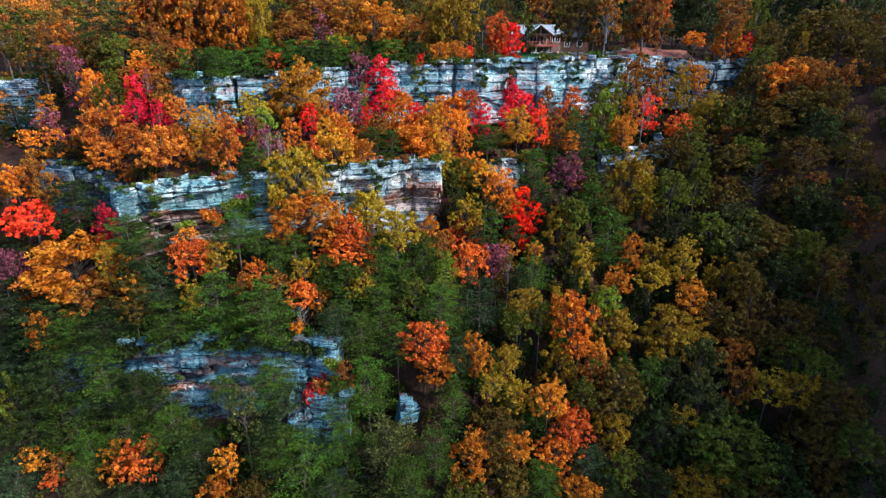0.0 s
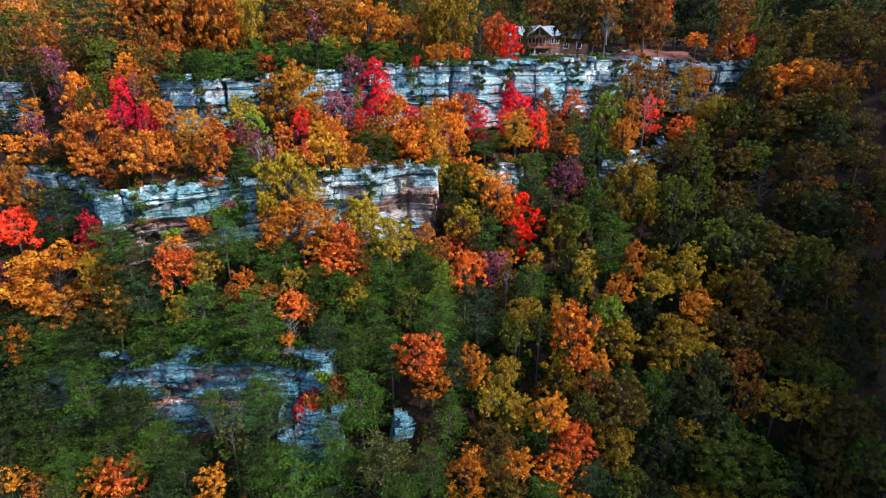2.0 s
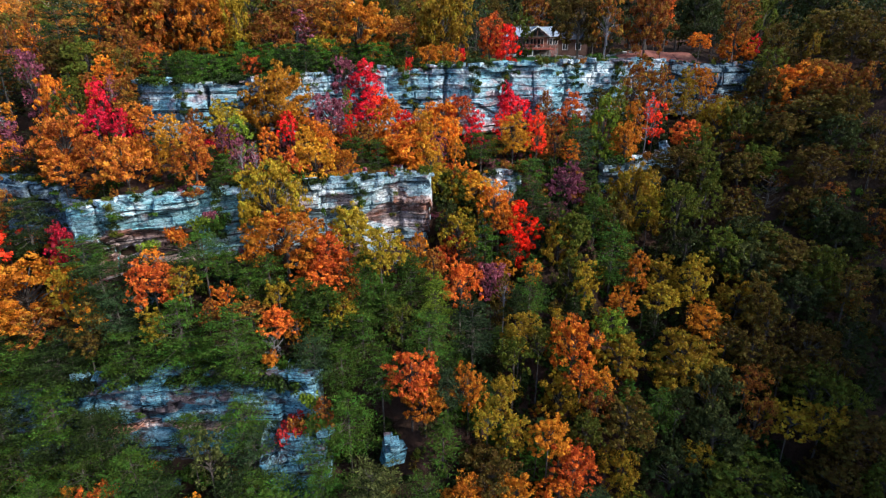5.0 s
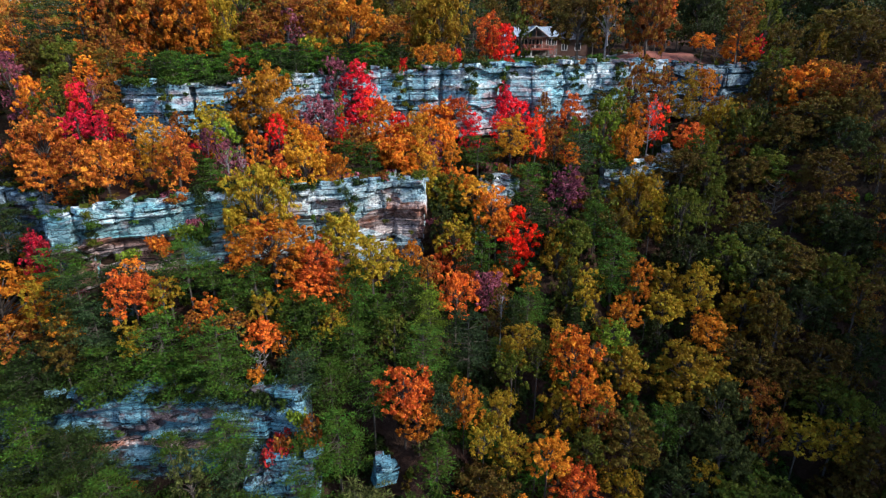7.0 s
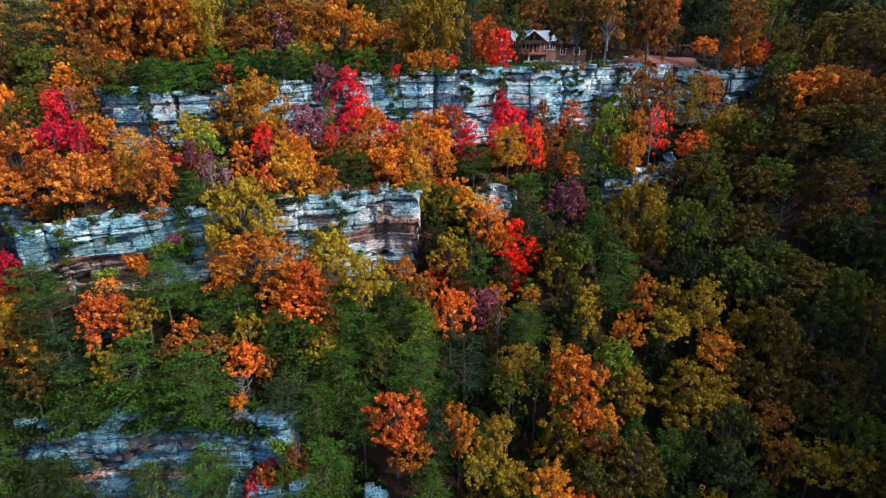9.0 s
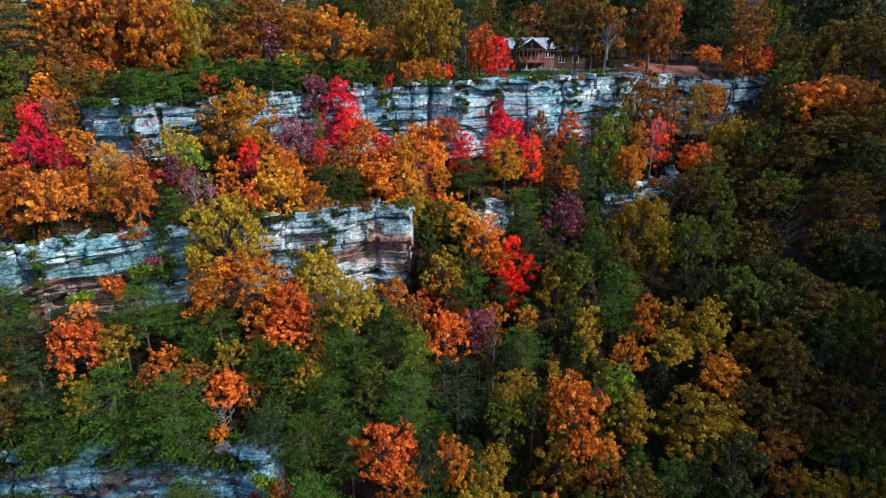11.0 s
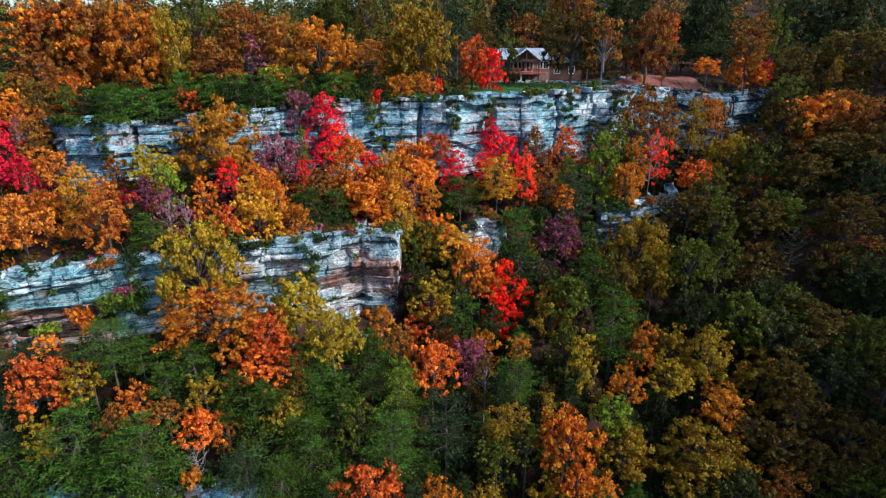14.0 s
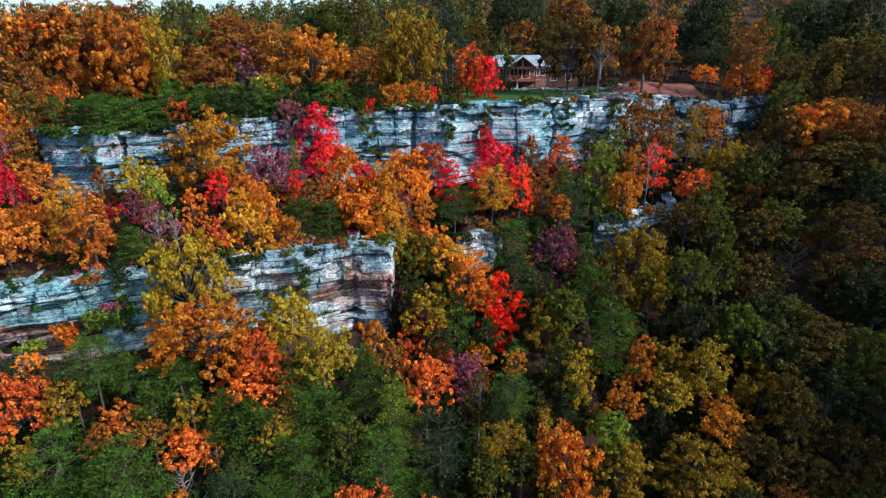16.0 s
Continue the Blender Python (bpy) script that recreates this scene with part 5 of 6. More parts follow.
conifer("teal", -23.9, 72.8, -53.3, 7.2, 6.3)
conifer("pine", -25.7, 68.7, -56.4, 6.6, 5.8)
leafy("amber", 4.3, 69.2, -58.2, 5.4, 7.9)
leafy("brown", 7.9, 73.3, -57.0, 8.0, 6.3)
leafy("amber", 11.3, 71.5, -58.8, 4.6, 4.6)
leafy("brown", 9.2, 68.7, -62.0, 7.1, 5.6)
leafy("vermilion", 20.5, 75.8, -57.9, 5.7, 5.6)
leafy("orange", 18.1, 73.1, -60.9, 5.7, 4.1)
leafy("gold", 27.7, 76.4, -60.4, 4.9, 5.7)
leafy("olive", 28.0, 72.7, -64.1, 5.7, 5.5)
leafy("amber", 20.8, 69.3, -65.4, 6.4, 4.7)
conifer("teal", 22.9, 72.6, -62.9, 5.3, 5.3)
leafy("dark", 36.0, 78.1, -60.8, 8.7, 7.8)
leafy("olive", 46.5, 76.2, -61.2, 12.2, 6.7)
leafy("olive", 46.7, 74.7, -66.1, 12.3, 6.8)
leafy("gold", 40.7, 72.3, -68.6, 10.5, 5.4)
leafy("gold", 39.6, 78.3, -58.6, 4.1, 4.1)
leafy("brown", 59.7, 75.6, -60.8, 9.0, 7.6)
leafy("brown", 61.8, 77.3, -54.4, 7.5, 5.9)
leafy("olive", 63.6, 72.9, -58.5, 6.6, 5.7)
leafy("dark", 54.3, 72.8, -63.9, 7.5, 6.6)
leafy("brown", 59.1, 70.1, -65.1, 7.3, 5.7)
leafy("dark", 64.5, 68.9, -63.3, 6.8, 5.6)
leafy("brown", 50.4, 71.0, -67.7, 7.1, 5.3)
leafy("dark", 32.7, 72.0, -65.4, 6.2, 5.3)
conifer("hemlock", 15.5, 70.0, -63.6, 6.0, 5.2)
leafy("olive", 3.2, 64.9, -62.0, 5.7, 4.9)
leafy("brown", -26.5, 64.2, -60.7, 4.8, 4.0)
conifer("pine", -44.1, 66.5, -62.9, 7.5, 5.0)
conifer("teal", -37.7, 66.1, -60.3, 5.7, 4.9)
leafy("orange", -53.5, 132.3, 3.4, 10.5, 10.5)
leafy("rust", -46.2, 133.9, 6.1, 7.7, 8.7)
leafy("olive", -37.1, 135.4, 7.0, 6.8, 10.8)
leafy("rust", -27.7, 132.8, 5.2, 9.6, 7.7)
leafy("brown", -10.3, 165.0, 9.0, 7.5, 11.3)
leafy("olive", -18.5, 165.0, 9.0, 8.8, 8.8)
leafy("orange", -65.3, 133.2, 4.3, 6.7, 8.7)
leafy("rust", -62.0, 136.2, 6.2, 6.9, 7.9)
leafy("dark", 55.6, 186.0, 9.0, 11.7, 10.2)
leafy("rust", 41.6, 190.0, 12.6, 10.4, 7.4)
leafy("dark", 73.1, 182.0, 8.2, 11.4, 12.9)
leafy("dark", 98.5, 185.0, 9.0, 8.7, 10.2)
leafy("dark", 106.2, 180.0, 8.8, 14.1, 11.3)
leafy("dark", 25.0, 188.0, 11.9, 8.8, 8.8)
leafy("brown", 100.3, 164.6, 0.5, 14.2, 10.3)
leafy("brown", 81.9, 155.0, -1.5, 7.2, 7.2)
conifer("teal", 7.3, 168.0, 9.1, 6.4, 9.0)
leafy("gold", 0.8, 139.3, 3.3, 9.3, 12.4)
conifer("teal", -65.3, 80.0, -47.5, 9.4, 7.6)
conifer("pine", -59.8, 78.4, -48.9, 8.4, 6.6)
conifer("pine", -51.3, 75.6, -53.2, 9.2, 7.4)
conifer("pine", -63.4, 73.4, -57.9, 9.1, 8.3)
conifer("hemlock", -56.8, 73.7, -56.0, 8.2, 7.4)
conifer("pine", -51.1, 77.8, -48.4, 7.4, 5.3)
conifer("hemlock", -47.0, 71.6, -56.4, 7.2, 6.3)
conifer("pine", -62.2, 81.6, -42.0, 8.4, 5.7)
shrub("rust", -19.0, 74.4, -52.3, 3.8, 3.8)
conifer("hemlock", -15.7, 74.7, -51.7, 6.1, 5.2)
conifer("hemlock", -14.3, 69.8, -56.2, 5.9, 5.0)
conifer("hemlock", -23.3, 68.9, -56.5, 6.6, 4.1)
conifer("pine", -59.1, 74.5, -48.3, 7.7, 7.2)
conifer("hemlock", -51.1, 74.5, -47.3, 7.1, 7.1)
conifer("pine", -46.0, 74.0, -50.4, 5.5, 5.5)
conifer("pine", -68.5, 80.4, -45.4, 7.2, 6.3)
conifer("hemlock", -33.5, 75.0, -51.0, 4.3, 3.8)
conifer("hemlock", 9.1, 103.2, -34.2, 4.5, 5.5)
conifer("pine", 13.3, 102.9, -35.4, 3.6, 5.1)
conifer("pine", 6.4, 100.8, -35.3, 3.6, 4.5)
conifer("pine", 13.5, 92.9, -40.6, 3.7, 4.2)
leafy("rust", -53.7, 111.5, -9.5, 4.5, 4.5)
leafy("orange", -56.9, 115.4, -7.1, 4.2, 4.2)
leafy("brown", -50.7, 108.9, -11.3, 3.2, 3.2)
leafy("scarlet", 15.6, 106.8, -35.7, 4.7, 6.3)


# ---- the rest of the woods ----
def bare_strip(x, y):
    """Cliff faces, their feet and the lawn, where no tall tree grows of itself."""
    y1, y2, y3 = rim_upper(x), rim_middle(x), rim_lower(x)
    if -56 < x < 77 and y1 - 2.8 < y < y1 + (18 if x < 8 else 5):
        return True
    if -62 < x < 50 and y2 - 3.5 < y < y2 + 4.6:
        return True
    if -49 < x < -14 and y3 - 4 < y < y3 + 5:
        return True
    return 10 < x < 70 and y1 < y < y1 + (46 if x < 40 else 19)


def lowered(x, y, high):
    """Trees near the foot of a face stay low enough to leave it in view."""
    for rim, top, drop, a, b, k, rise in ((rim_upper, top_upper, drop_upper, -56, 76, 0.5, 0.0), (rim_middle, top_middle, drop_middle, -60, 0, 0.35, 0.15), (rim_middle, top_middle, drop_middle, 30, 50, 0.2, 0.15), (rim_lower, top_lower, drop_lower, -46, -18, 0.4, 0.6)):
        if a < x < b and rim(x) - 16 < y < rim(x):
            away = rim(x) - y
            sill = top(x) - drop(x) * (1 - k) + rise * away
            high = min(high, max(2.2, sill - ground(x, y)))
    return high


def choose(x, y):
    y1, y2 = rim_upper(x), rim_middle(x)
    if y > y1:
        # the east's shade is partly put into leaf colour: more dark kinds
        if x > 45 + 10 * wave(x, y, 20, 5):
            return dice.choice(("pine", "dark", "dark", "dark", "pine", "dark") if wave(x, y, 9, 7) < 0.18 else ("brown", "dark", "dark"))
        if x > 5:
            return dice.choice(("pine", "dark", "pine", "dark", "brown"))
        if y < y1 + 26:
            return dice.choice(("rust", "amber", "rust", "brown", "rust", "olive", "amber", "pine"))
        return dice.choice(("rust", "orange", "brown", "rust", "olive", "pine", "brown") if x < -45 + 12 * wave(x, y, 15, 9) else ("olive", "brown", "pine", "dark", "rust", "olive", "dark"))
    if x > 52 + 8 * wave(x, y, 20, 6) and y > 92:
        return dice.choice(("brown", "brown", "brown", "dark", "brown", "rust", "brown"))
    # extra dark trees, standing in for deep shade on this slope
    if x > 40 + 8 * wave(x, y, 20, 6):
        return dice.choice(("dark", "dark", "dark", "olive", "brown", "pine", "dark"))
    if y > y2 - 1 and x < -56:
        return dice.choice(("rust", "orange", "pine", "brown", "amber", "plum", "pine"))
    if y > y2 - 1:
        return dice.choice(("orange", "amber", "gold", "rust", "orange", "vermilion", "vermilion", "crimson", "hemlock", "red", "hemlock", "pine"))
    if x < -15 and y < 88:
        return dice.choice(("pine", "pine", "teal", "pine", "dark", "pine"))
    if x > 12:
        return dice.choice(("olive", "gold", "pine", "hemlock", "gold", "brown", "olive", "amber"))
    return dice.choice(("pine", "pine", "hemlock", "teal", "pine", "dark", "brown", "hemlock"))


woods, thicket = [], []


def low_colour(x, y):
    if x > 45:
        return dice.choice(("dark", "olive", "brown", "dark"))
    if y > rim_middle(x):
        return dice.choice(("rust", "plum", "hemlock", "brown", "amber", "pine"))
    return dice.choice(("pine", "pine", "dark", "pine", "dark", "brown"))


marked = list(planted)


def below_sight(x, y, high, wide):
    """The height at which a tree leaves the crowns that stand out behind it in view from the valley."""
    g = footing(x, y)
    for a, b, c, mid, half in marked:
        if -0.6 * c < b - y < 34:
            k = min(1.0, (y - 17) / (b - 17))
            if abs(x - 3 - (a - 3) * k) < 0.42 * c * k + 0.38 * wide:
                high = min(high, 1 + (mid - 0.55 * half - 1) * k - g)
    return high


def fill(x0, x1, y0, y1, step, tall):
    y = y0
    while y < y1:
        x = x0
        while x < x1:
            px, py = x + dice.uniform(-0.4, 0.4) * step, y + dice.uniform(-0.4, 0.4) * step
            x += step
            if abs(px) > 0.82 * py + 8 or bare_strip(px, py):
                continue
            wide = dice.uniform(0.95, 1.4) * step
            if any((px - a) ** 2 + (py - b) ** 2 < (0.25 * (wide + c)) ** 2 for a, b, c, mid, half in planted if mid - half < ground(a, b) + 3):
                continue
            high = lowered(px, py, tall * dice.uniform(0.75, 1.15))
            high = below_sight(px, py, high, wide)
            if high < 2.2:
                if py < rim_upper(px):
                    thicket.append((px, py, ground(px, py) - 0.2, dice.uniform(2.8, 4.4), dice.uniform(1.3, 2.2), low_colour(px, py)))
                continue
            wide = min(wide, 1.1 * high)
            colour = choose(px, py)
            if py > rim_upper(px) + 24:
                woods.append((px, py, ground(px, py) - 0.5, wide * 1.1, high, colour))
                continue
            if colour in ("pine", "hemlock", "teal"):
                tree(dice.choice(CONES_MID), colour, px, py, high, wide * 1.1)
            else:
                tree(dice.choice(MID_TALL if high > 1.6 * wide else MID), colour, px, py, high, wide)
        y += step * 0.9


fill(-70, 45, 84, 130, 3.9, 6.0)
fill(-105, 112, 56, 128, 5.0, 9.5)
fill(2, 54, 66, 106, 4.2, 8.0)
fill(-130, 150, 116, 186, 6.4, 15.0)


# thin young woods on the steep eastern bank
for i in range(40):
    x, y = 58 + 4.4 * (i % 8) + dice.uniform(-1.6, 1.6), 108 + 4.2 * (i // 8) + dice.uniform(-1.5, 1.5)
    tree(dice.choice(MID), dice.choice(("brown", "dark", "olive", "brown", "rust")), x, y, dice.uniform(4.0, 6.2), dice.uniform(4.4, 6.0))


# low junipers and pines along the crown of the upper cliff
for i in range(64):
    x = -49 + 0.69 * i + dice.uniform(-0.8, 0.8)
    y = rim_upper(x) + 3.0 + 3.6 * (i % 3) + dice.uniform(-0.8, 0.8)
    tall = dice.uniform(2.8, 6.2)
    conifer(dice.choice(("juniper", "juniper", "hemlock", "pine")), x, y, footing(x, y) + 0.5 * tall, dice.uniform(2.8, 4.6), tall)


# evergreen scrub that hangs over the crowns of the cliffs and climbs their cracks
for rim, top, a, b, n in ((rim_upper, top_upper, -54, 60, 58), (rim_middle, top_middle, -68, 46, 34), (rim_lower, top_lower, -50, -18, 24)):
    for i in range(n):
        x = a + (b - a) * (i + dice.random()) / n
        if rim is rim_upper and x > 8 and dice.random() < 0.6:
            continue
        low = 1.4 if rim is rim_lower else 0.0
        shrub(dice.choice(("pine", "hemlock", "pine", "hemlock", "pine" if low else "olive", "pine" if low else "rust")), x, rim(x) + dice.uniform(-0.3 - 0.5 * low, 2.2 - low), top(x) + dice.uniform(-0.3 - low, 0.3), dice.uniform(2.0, 4.4), dice.uniform(1.0, 2.4))
for rim, top, x, down, n in ((rim_upper, top_upper, -44.0, 5.5, 4), (rim_upper, top_upper, -5.5, 7, 6), (rim_upper, top_upper, 8.0, 5, 5), (rim_upper, top_upper, 14.5, 6, 6), (rim_upper, top_upper, 30.5, 5, 4),
                             (rim_upper, top_upper, 41.0, 4, 4), (rim_middle, top_middle, -46.0, 5, 4), (rim_middle, top_middle, -33.0, 8, 7), (rim_middle, top_middle, -27.0, 6, 5), (rim_middle, top_middle, -12.0, 6.5, 6)):
    for i in range(n):
        shrub(dice.choice(("pine", "hemlock", "pine", "olive")), x + dice.uniform(-0.9, 0.9), rim(x) - dice.uniform(0.5, 1.0), top(x) - down * (i + 0.6) / n, dice.uniform(1.2, 2.6), dice.uniform(0.9, 1.6))


# ---- undergrowth and far woods ----
def scatter(name, label, category, spots, forms, colours):
    """Many plants as one mesh; spots: x, y, z, width, height, colour; forms: leaves and, for trees, a trunk."""
    chunks, picks = [], []
    for x, y, z, wide, high, colour in spots:
        leaves, stem = dice.choice(forms)
        a = dice.uniform(0, 6.28)
        turn = np.array(((math.cos(a), math.sin(a), 0), (-math.sin(a), math.cos(a), 0), (0, 0, 1)))
        for v, k in ((leaves, colours.index(colour)), (stem, len(colours))):
            if len(v):
                chunks.append((v @ turn) * np.array((wide / 2, wide / 2, high)) + np.array((x, y, z)))
                picks.append(np.full(len(v) // 3, k, dtype=np.int32))
    me = tri_mesh(name, np.concatenate(chunks))
    for c in colours:
        me.materials.append(LEAF[c])
    me.materials.append(BARK)
    me.polygons.foreach_set("material_index", np.concatenate(picks))
    return tagged(new(name, me), label, category, kind="stuff")


def corner_list(me):
    """The corners of a mesh's triangles, as rows."""
    me.calc_loop_triangles()
    v = np.array([me.vertices[i].co[:] for t in me.loop_triangles for i in t.vertices])
    return v


NONE = np.zeros((0, 3))
LOW = [(bush(s, 6, 14, 0.2), NONE) for s in (71, 72, 73, 74)]
spots = list(thicket)
for _ in range(1700):
    x, y = dice.uniform(-100, 100), dice.uniform(60, 165)
    y1, y2 = rim_upper(x), rim_middle(x)
    if (x > 56 and y < y1) or abs(x) > 0.82 * y + 6 or (10 < x < 66 and y1 < y < y1 + (42 if x < 40 else 17)):
        continue
    bench = y2 < y < y1
    top = y > y1
    if x > 45:
        colour = dice.choice(("dark", "olive", "brown"))
    elif bench:
        colour = dice.choice(("rust", "plum", "hemlock", "brown", "plum", "amber", "pine"))
    elif top:
        colour = dice.choice(("dark", "brown", "dark", "pine") if x > 5 else ("pine", "pine", "brown", "rust"))
    else:
        colour = dice.choice(("pine", "hemlock", "dark", "brown", "olive"))
    spots.append((x, y, ground(x, y) - 0.15, dice.uniform(1.8, 4.2), dice.uniform(0.8, 2.2), colour))
# brush on the slopes where the middle cliff is broken
for _ in range(150):
    x = dice.uniform(0.5, 9) if dice.random() < 0.4 else dice.uniform(14, 32)
    y = rim_middle(x) + dice.uniform(-8, 6)
    spots.append((x, y, ground(x, y) - 0.25, dice.uniform(2.2, 4.0), dice.uniform(1.2, 2.6), dice.choice(("hemlock", "pine", "dark", "plum", "rust", "olive"))))
# brush on the bank above the lower cliff
for i in range(50):
    x = -52 + 0.78 * i + dice.uniform(-0.4, 0.4)
    y = rim_lower(x) + dice.uniform(1.6, 4.6)
    spots.append((x, y, top_lower(x) + 0.1 * (y - rim_lower(x) - 1.6), dice.uniform(2.0, 3.4), dice.uniform(1.2, 2.4), dice.choice(("pine", "pine", "dark", "hemlock"))))
# brush below the eastern half of the upper cliff
for _ in range(110):
    x = dice.uniform(8, 72)
    y = rim_upper(x) - dice.uniform(1.5, 11)
    spots.append((x, y, ground(x, y) - 0.25, dice.uniform(2.2, 4.0), dice.uniform(1.2, 2.6), dice.choice(("hemlock", "pine", "dark", "plum", "rust", "pine") if x < 48 else ("dark", "pine", "brown"))))
# the shaded floor of the lower slope
for _ in range(800):
    x, y = dice.uniform(-30, 104), dice.uniform(62, 114)
    if y < rim_middle(min(x, 50)) - 5 and abs(x) < 0.84 * y + 4 and not (-60 < x < -14 and abs(y - rim_lower(x)) < 5):
        spots.append((x, y, ground(x, y) - 0.2, dice.uniform(2.6, 4.6), dice.uniform(1.4, 3.0), dice.choice(("pine", "dark", "hemlock", "pine", "dark") if x > 45 else ("pine", "pine", "dark", "pine", "hemlock", "dark"))))
# thickets at the feet of the faces
for rim, a, b, wet in ((rim_upper, -56, 76, 0), (rim_middle, -70, 50, 1), (rim_lower, -60, -14, 1)):
    x = a
    while x < b:
        for _ in range(2 if wet else 1):
            y = rim(x) - dice.uniform(1.0, 5.5)
            colour = dice.choice(("pine", "hemlock", "hemlock", "olive", "pine", "rust") if wet else ("rust", "plum", "hemlock", "amber", "brown", "pine"))
            spots.append((x + dice.uniform(-0.6, 0.6), y, ground(x, y) - 0.2, dice.uniform(2.0, 3.8), dice.uniform(1.2, 2.8), colour))
        x += 1.5
# tufts and creepers on the crowns and ledges
for rim, top, drop, a, b in ((rim_upper, top_upper, drop_upper, -55, 76), (rim_middle, top_middle, drop_middle, -70, 48), (rim_lower, top_lower, drop_lower, -60, -16)):
    for _ in range(int((b - a) * 1.0)):
        x = dice.uniform(a, b)
        if dice.random() < 0.75:
            y, z = rim(x) + dice.uniform(0.0, 4.5), top(x) + 0.25
        else:
            y, z = rim(x) - dice.uniform(0.3, 0.9), top(x) - dice.uniform(0.1, 0.8) * drop(x)
        spots.append((x, y, z, dice.uniform(0.9, 2.3), dice.uniform(0.5, 1.3), dice.choice(("pine", "hemlock", "pine", "olive"))))
scatter("undergrowth", "low mixed undergrowth of russet and green bushes", "undergrowth", spots, LOW, ["rust", "plum", "hemlock", "brown", "amber", "pine", "dark", "olive"])

tones = ["dark", "brown", "olive", "rust", "gold", "orange", "pine", "amber"]
NEAR_WOODS = [(corner_list(c), corner_list(t)) for t, c in (broadleaf(57, 11, 4, 20, 0.28, 0.34, 13), broadleaf(58, 10, 4, 21, 0.28, 0.42, 13), broadleaf(59, 11, 4, 20, 0.28, 0.28, 13))]
NEAR_CONES = [(corner_list(c), corner_list(t)) for t, c in (needle(157, 10, 6, 15, 2.2, 1.2, 13.0, 0.35), needle(158, 9, 6, 17, 3.0, 1.2, 13.0, 0.42))]
FAR = [(shrink(leaf_tris(np.random.default_rng(s), [(math.sin(i * 2.4) * 2.1 * (i % 3) / 2, math.cos(i * 2.4) * 2.1 * (i % 3) / 2, 2.5 + 5.7 * i / 11) for i in range(12)], [1.5] * 12, 18, 0.40, 0.8)), NONE) for s in (81, 82, 83)]
scatter("plateau_woods", "autumn woods standing on the plateau behind the house", "woods", [w for w in woods if w[5] != "pine"], NEAR_WOODS, tones)
scatter("pine_woods", "tall dark pines standing on the plateau", "woods", [w for w in woods if w[5] == "pine"], NEAR_CONES, tones)
spots = []
y = 186.0
while y < 400:
    x = -0.80 * (y - 6)
    while x < 0.80 * (y - 6):
        px, py = x + dice.uniform(-3, 3), y + dice.uniform(-3, 3)
        if px > 0.1 * py:
            tone = dice.choice(("dark", "dark", "dark", "pine", "dark", "pine", "brown") if wave(px, py, 14, 7) < 0.25 else ("rust", "brown", "dark"))
        elif px < -0.45 * py:
            tone = dice.choice(("rust", "olive", "rust", "brown", "orange", "brown"))
        else:
            tone = dice.choice(("olive", "dark", "olive", "brown", "pine", "dark"))
        spots.append((px, py, ground(px, py) - 1.0, dice.uniform(7, 12), dice.uniform(11, 18), tone))
        x += 8.5 if y < 260 else 10.5
    y += 10 if y < 230 else 16
scatter("far_woods", "autumn woods covering the far hill", "woods", spots, FAR, tones)


# ---- the house ----
def box(bm, x0, x1, y0, y1, z0, z1, bevel=0.0):
    r = bmesh.ops.create_cube(bm, size=1)
    for v in r["verts"]:
        v.co = Vector(((x0 + x1) / 2 + v.co.x * (x1 - x0), (y0 + y1) / 2 + v.co.y * (y1 - y0), (z0 + z1) / 2 + v.co.z * (z1 - z0)))
    if bevel:
        bmesh.ops.bevel(bm, geom=list({e for v in r["verts"] for e in v.link_edges}), offset=bevel, segments=1, affect="EDGES")


def solid(name, mat, parent, boxes, label="", bevel=0.02):
    bm = bmesh.new()
    for b in boxes:
        box(bm, *b, bevel=bevel)
    me = bpy.data.meshes.new(name)
    bm.to_mesh(me)
    bm.free()
    me.materials.append(mat)
    return part(name, me, parent, label)


def slab(name, mat, parent, corners, thick, label=""):
    """A roof plane: four corners on its upper face, given thickness downwards."""
    n = len(corners)
    low = [(x, y, z - thick) for x, y, z in corners]
    faces = [tuple(range(n)), tuple(range(2 * n - 1, n - 1, -1))] + [(i, i + n, (i + 1) % n + n, (i + 1) % n) for i in range(n)]
    return part(name, mesh_from(name, list(corners) + low, faces, mat), parent, label)


house = tagged(new("house"), "timber house with grey metal roof and red deck behind lawn", "house")
HX, HY = 25.9, 170.0
house.location = (HX, HY, ground(HX, HY - 2) - 0.1)
solid("foundation", FOOTING, house, [(-7.5, 6.5, 0, 9, -0.6, 2.0)])
solid("wall", SIDING, house, [(-7.4, 6.4, 0.1, 0.3, 2.0, 5.2), (-7.4, 6.4, 8.7, 8.9, 2.0, 5.2), (-7.4, -7.2, 0.3, 8.7, 2.0, 5.2), (6.2, 6.4, 0.3, 8.7, 2.0, 5.2)], "pinkish timber walls")
for i in range(11):
    solid("board", SIDING, house, [(3.4, 6.42, 0.06, 0.1, 2.05 + 0.28 * i, 2.30 + 0.28 * i)], bevel=0.01)
roof = slab("roof", ROOFING, house, [(-8.2, -0.7, 5.0), (7.2, -0.7, 5.0), (5.4, 4.5, 7.4), (-5.2, 4.5, 7.4)], 0.16, "grey metal hip roof")
slab("roof", ROOFING, house, [(7.2, 9.7, 5.0), (-8.2, 9.7, 5.0), (-5.2, 4.5, 7.4), (5.4, 4.5, 7.4)], 0.16)
slab("roof", ROOFING, house, [(-8.2, 9.7, 5.0), (-8.2, -0.7, 5.0), (-5.2, 4.5, 7.4)], 0.16)
slab("roof", ROOFING, house, [(7.2, -0.7, 5.0), (7.2, 9.7, 5.0), (5.4, 4.5, 7.4)], 0.16)
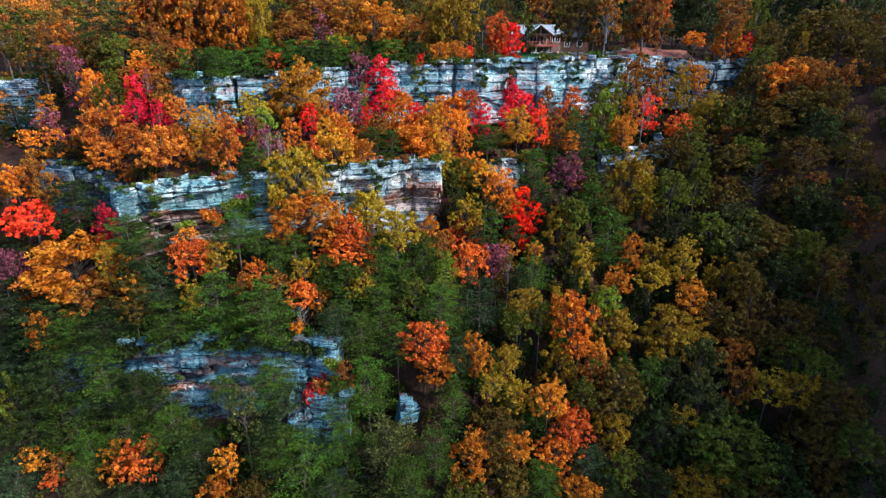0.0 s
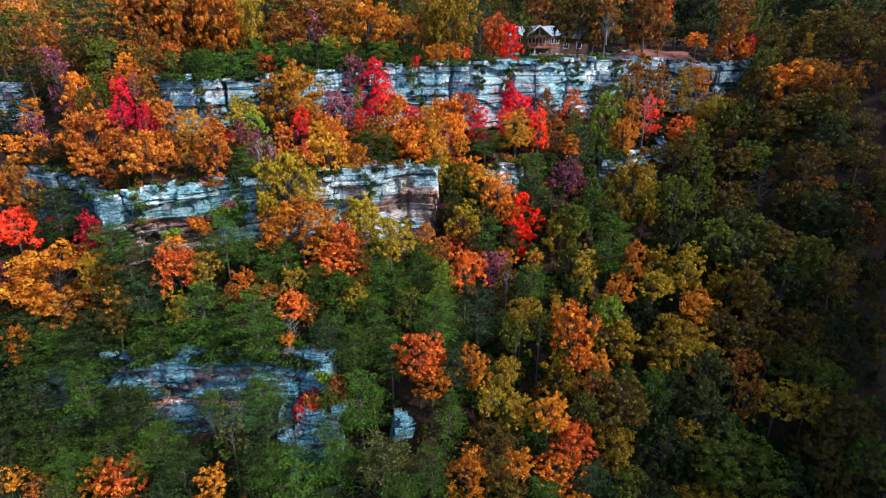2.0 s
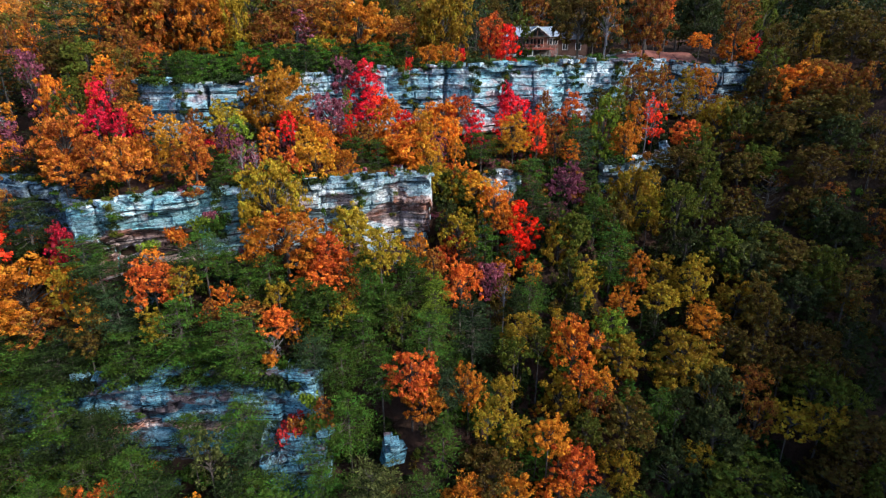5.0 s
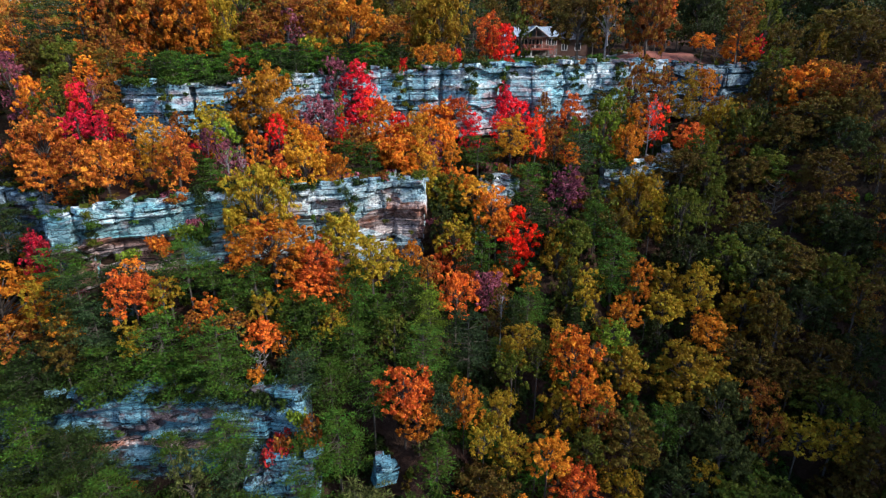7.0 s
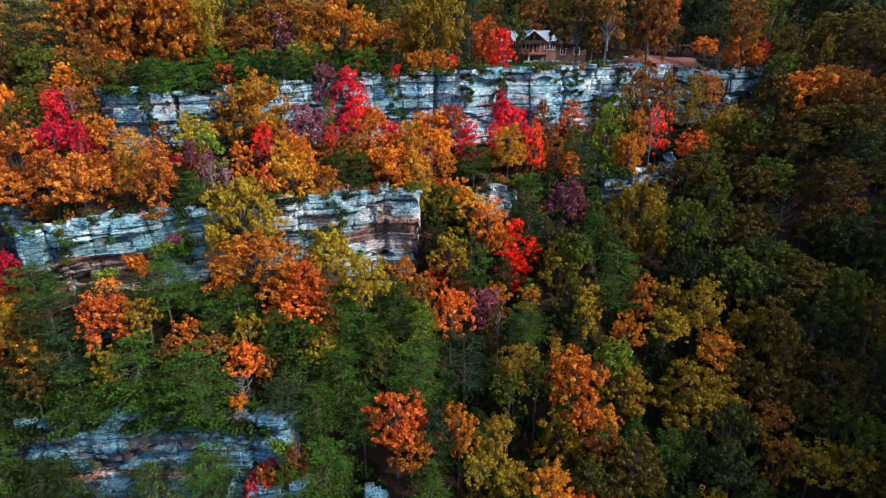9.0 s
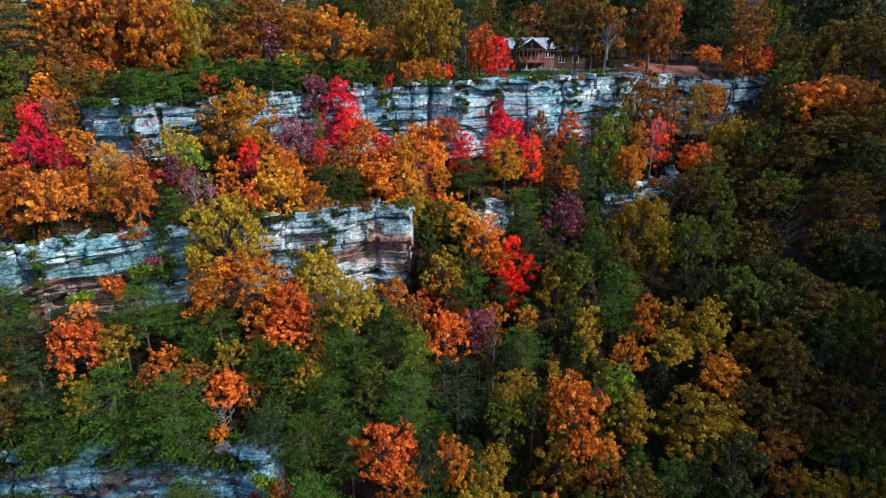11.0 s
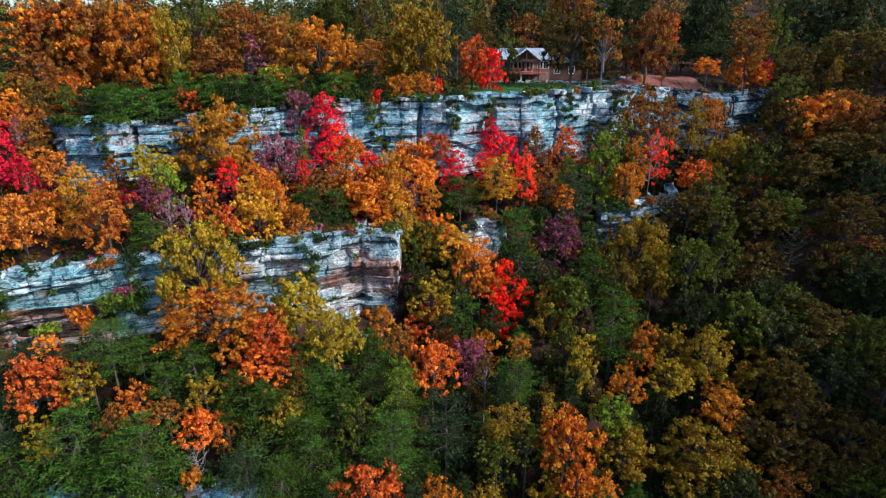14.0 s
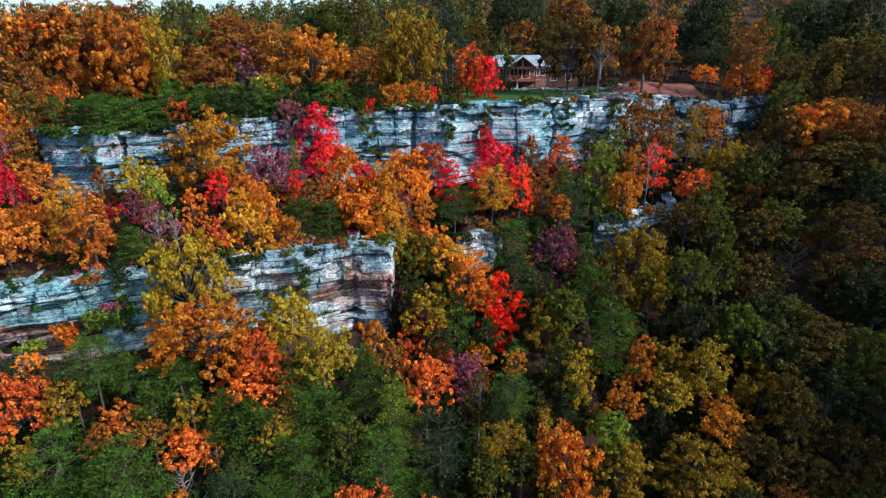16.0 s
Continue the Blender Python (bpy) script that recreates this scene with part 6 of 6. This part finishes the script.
for i in range(13):
    x = -7.6 + i * 1.2
    k = min(1.0, (x + 8.2) / 3.0, (7.2 - x) / 1.8)
    if abs(x) > 3.2:
        slab("seam", ROOFING, roof, [(x - 0.03, -0.7, 5.06), (x + 0.03, -0.7, 5.06), (x + 0.03, -0.7 + 5.2 * k, 5.06 + 2.4 * k), (x - 0.03, -0.7 + 5.2 * k, 5.06 + 2.4 * k)], 0.1)
# low shaded wing
solid("wing_wall", TIMBER, house, [(6.4, 15.0, 1.8, 8.4, -0.4, 4.3)], "dark timber wing")
wing = slab("wing_roof", SHINGLE, house, [(5.9, 1.0, 4.25), (15.8, 1.0, 4.25), (14.6, 5.0, 6.3), (5.9, 5.0, 6.3)], 0.16, "dark slate roof")
slab("wing_roof", SHINGLE, house, [(15.8, 9.2, 4.25), (5.9, 9.2, 4.25), (5.9, 5.0, 6.3), (14.6, 5.0, 6.3)], 0.16, "dark slate roof")
slab("wing_roof", SHINGLE, house, [(15.8, 1.0, 4.25), (15.8, 9.2, 4.25), (14.6, 5.0, 6.3)], 0.16, "dark slate roof")
for i in range(9):
    z = 4.30 + 0.22 * i
    solid("shingle_course", SHINGLE, wing, [(6.0, 15.7 - 0.13 * i, 1.0 + 0.43 * i, 1.1 + 0.43 * i, z - 0.02, z + 0.05)], bevel=0.0)
# gabled porch, open in front
for s in (-1, 1):
    slab("porch_roof", ROOFING, house, [(0, -5.2, 7.5), (0, 3.2, 7.5), (s * 3.5, 3.2, 4.95), (s * 3.5, -5.2, 4.95)][::s], 0.14, "grey metal porch roof")
    slab("barge_board", WHITE_TRIM, house, [(0, -5.26, 7.52), (0, -5.2, 7.52), (s * 3.55, -5.2, 4.93), (s * 3.55, -5.26, 4.93)][::s], 0.3, "white barge board")
solid("gable_beam", TIMBER, house, [(-3.2, 3.2, -5.0, -4.75, 4.6, 4.9)])
solid("king_post", TIMBER, house, [(-0.12, 0.12, -5.0, -4.8, 4.9, 7.2)])
for x in (-3.0, -1.0, 1.0, 3.0):
    solid("porch_post", TIMBER, house, [(x - 0.11, x + 0.11, -4.98, -4.76, 2.1, 4.6)])
    solid("deck_post", WHITE_TRIM if x == -1.0 else TIMBER, house, [(x - 0.14, x + 0.14, -4.95, -4.67, -0.6, 1.9)])
deck = solid("deck", DECKING, house, [(-3.58, 4.58, -5.28, -0.25, 1.88, 1.976)], "red-stained deck", 0.01)
for i in range(17):
    solid("board", DECKING, deck, [(-3.6, 4.6, -5.3 + 0.3 * i, -5.03 + 0.3 * i, 1.98, 2.06)], bevel=0.01)
solid("fascia", DECKING, deck, [(-3.65, 4.65, -5.36, -5.31, 1.72, 2.06)])
solid("rail", DECKING, deck, [(-3.6, 3.2, -5.32, -5.22, 3.0, 3.08), (-3.6, 3.2, -5.30, -5.24, 2.2, 2.26)])
for i in range(24):
    solid("baluster", DECKING, deck, [(-3.55 + 0.29 * i, -3.51 + 0.29 * i, -5.29, -5.25, 2.26, 3.0)], bevel=0.0)
stairs = solid("stair_string", DECKING, house, [(3.3, 3.4, -5.6, -5.3, 1.6, 2.0), (4.5, 4.6, -5.6, -5.3, 1.6, 2.0)])
for i in range(10):
    solid("tread", DECKING, stairs, [(3.3, 4.6, -5.6 - 0.28 * i, -5.32 - 0.28 * i, 1.76 - 0.19 * i, 1.84 - 0.19 * i)])
for s in (3.32, 4.58):
    slab("stair_rail", DECKING, stairs, [(s - 0.05, -8.2, 1.1), (s + 0.05, -8.2, 1.1), (s + 0.05, -5.3, 3.0), (s - 0.05, -5.3, 3.0)], 0.1)


def window(x0, x1, z0, z1, y=0.08):
    w = solid("window", GLASS, house, [(x0, x1, y - 0.02, y + 0.02, z0, z1)], "dark window", 0.0)
    solid("window_frame", WHITE_TRIM, w, [(x0 - 0.1, x1 + 0.1, y - 0.08, y - 0.03, z1, z1 + 0.1), (x0 - 0.1, x1 + 0.1, y - 0.08, y - 0.03, z0 - 0.1, z0), (x0 - 0.1, x0, y - 0.08, y - 0.03, z0, z1), (x1, x1 + 0.1, y - 0.08, y - 0.03, z0, z1)])
    solid("mullion", WHITE_TRIM, w, [((x0 + x1) / 2 - 0.04, (x0 + x1) / 2 + 0.04, y - 0.07, y - 0.03, z0, z1)], bevel=0.0)


for x in (-2.9, -1.0, 0.9):
    window(x, x + 1.5, 2.2, 4.3, 0.05)
for x in (3.6, 5.0):
    window(x, x + 1.1, 2.9, 4.4, 0.02)
for x in (-6.6, -4.9):
    window(x, x + 1.1, 2.9, 4.4)
for x in (8.0, 11.5):
    window(x, x + 1.3, 1.6, 3.2, 1.76)
solid("chimney", FOOTING, house, [(-3.2, -2.2, 5.0, 6.0, 6.6, 8.9)])

# deck chairs
for x in (-2.4, -1.2, 1.3):
    chair = tagged(new("deck_chair"), "red-brown slatted wooden chair on the deck", "chair", "chairs on the deck")
    chair.location = house.location + Vector((x, -4.2, 2.06))
    solid("seat", DECKING, chair, [(-0.3, 0.3, -0.3, 0.3, 0.38, 0.44)])
    solid("backrest", DECKING, chair, [(-0.3, 0.3, 0.27, 0.33, 0.44, 1.05)])
    for a in (-0.26, 0.26):
        for b in (-0.26, 0.26):
            solid("leg", DECKING, chair, [(a - 0.03, a + 0.03, b - 0.03, b + 0.03, 0, 0.38)], bevel=0.0)

# field stones laid along the lawn
STONE_SHAPES = [with_material(me, STONES) for me in SHAPES[:5]]
border = tagged(new("stone_border"), "low border of pale field stones round the lawn", "stone wall", kind="structure")
for i in range(90):
    if i < 40:
        x, y = 28 + 0.55 * i + dice.uniform(-0.3, 0.3), 164.5 - 0.09 * i + dice.uniform(-0.5, 0.5)
    elif i < 66:
        x, y = 17 + 0.5 * (i - 40), 163.4 + dice.uniform(-0.5, 0.5)
    else:
        x, y = 34 + 0.7 * (i - 66), 156 - 0.15 * (i - 66) + dice.uniform(-0.5, 0.5)
    s = dice.uniform(0.4, 0.95)
    part("stone", dice.choice(STONE_SHAPES), border, "", pose(x, y, ground(x, y) + 0.2 * s, dice.uniform(-12, 12), dice.uniform(-12, 12), dice.uniform(0, 360)) @ Matrix.Diagonal((s * 1.3, s, s * 0.8, 1)))
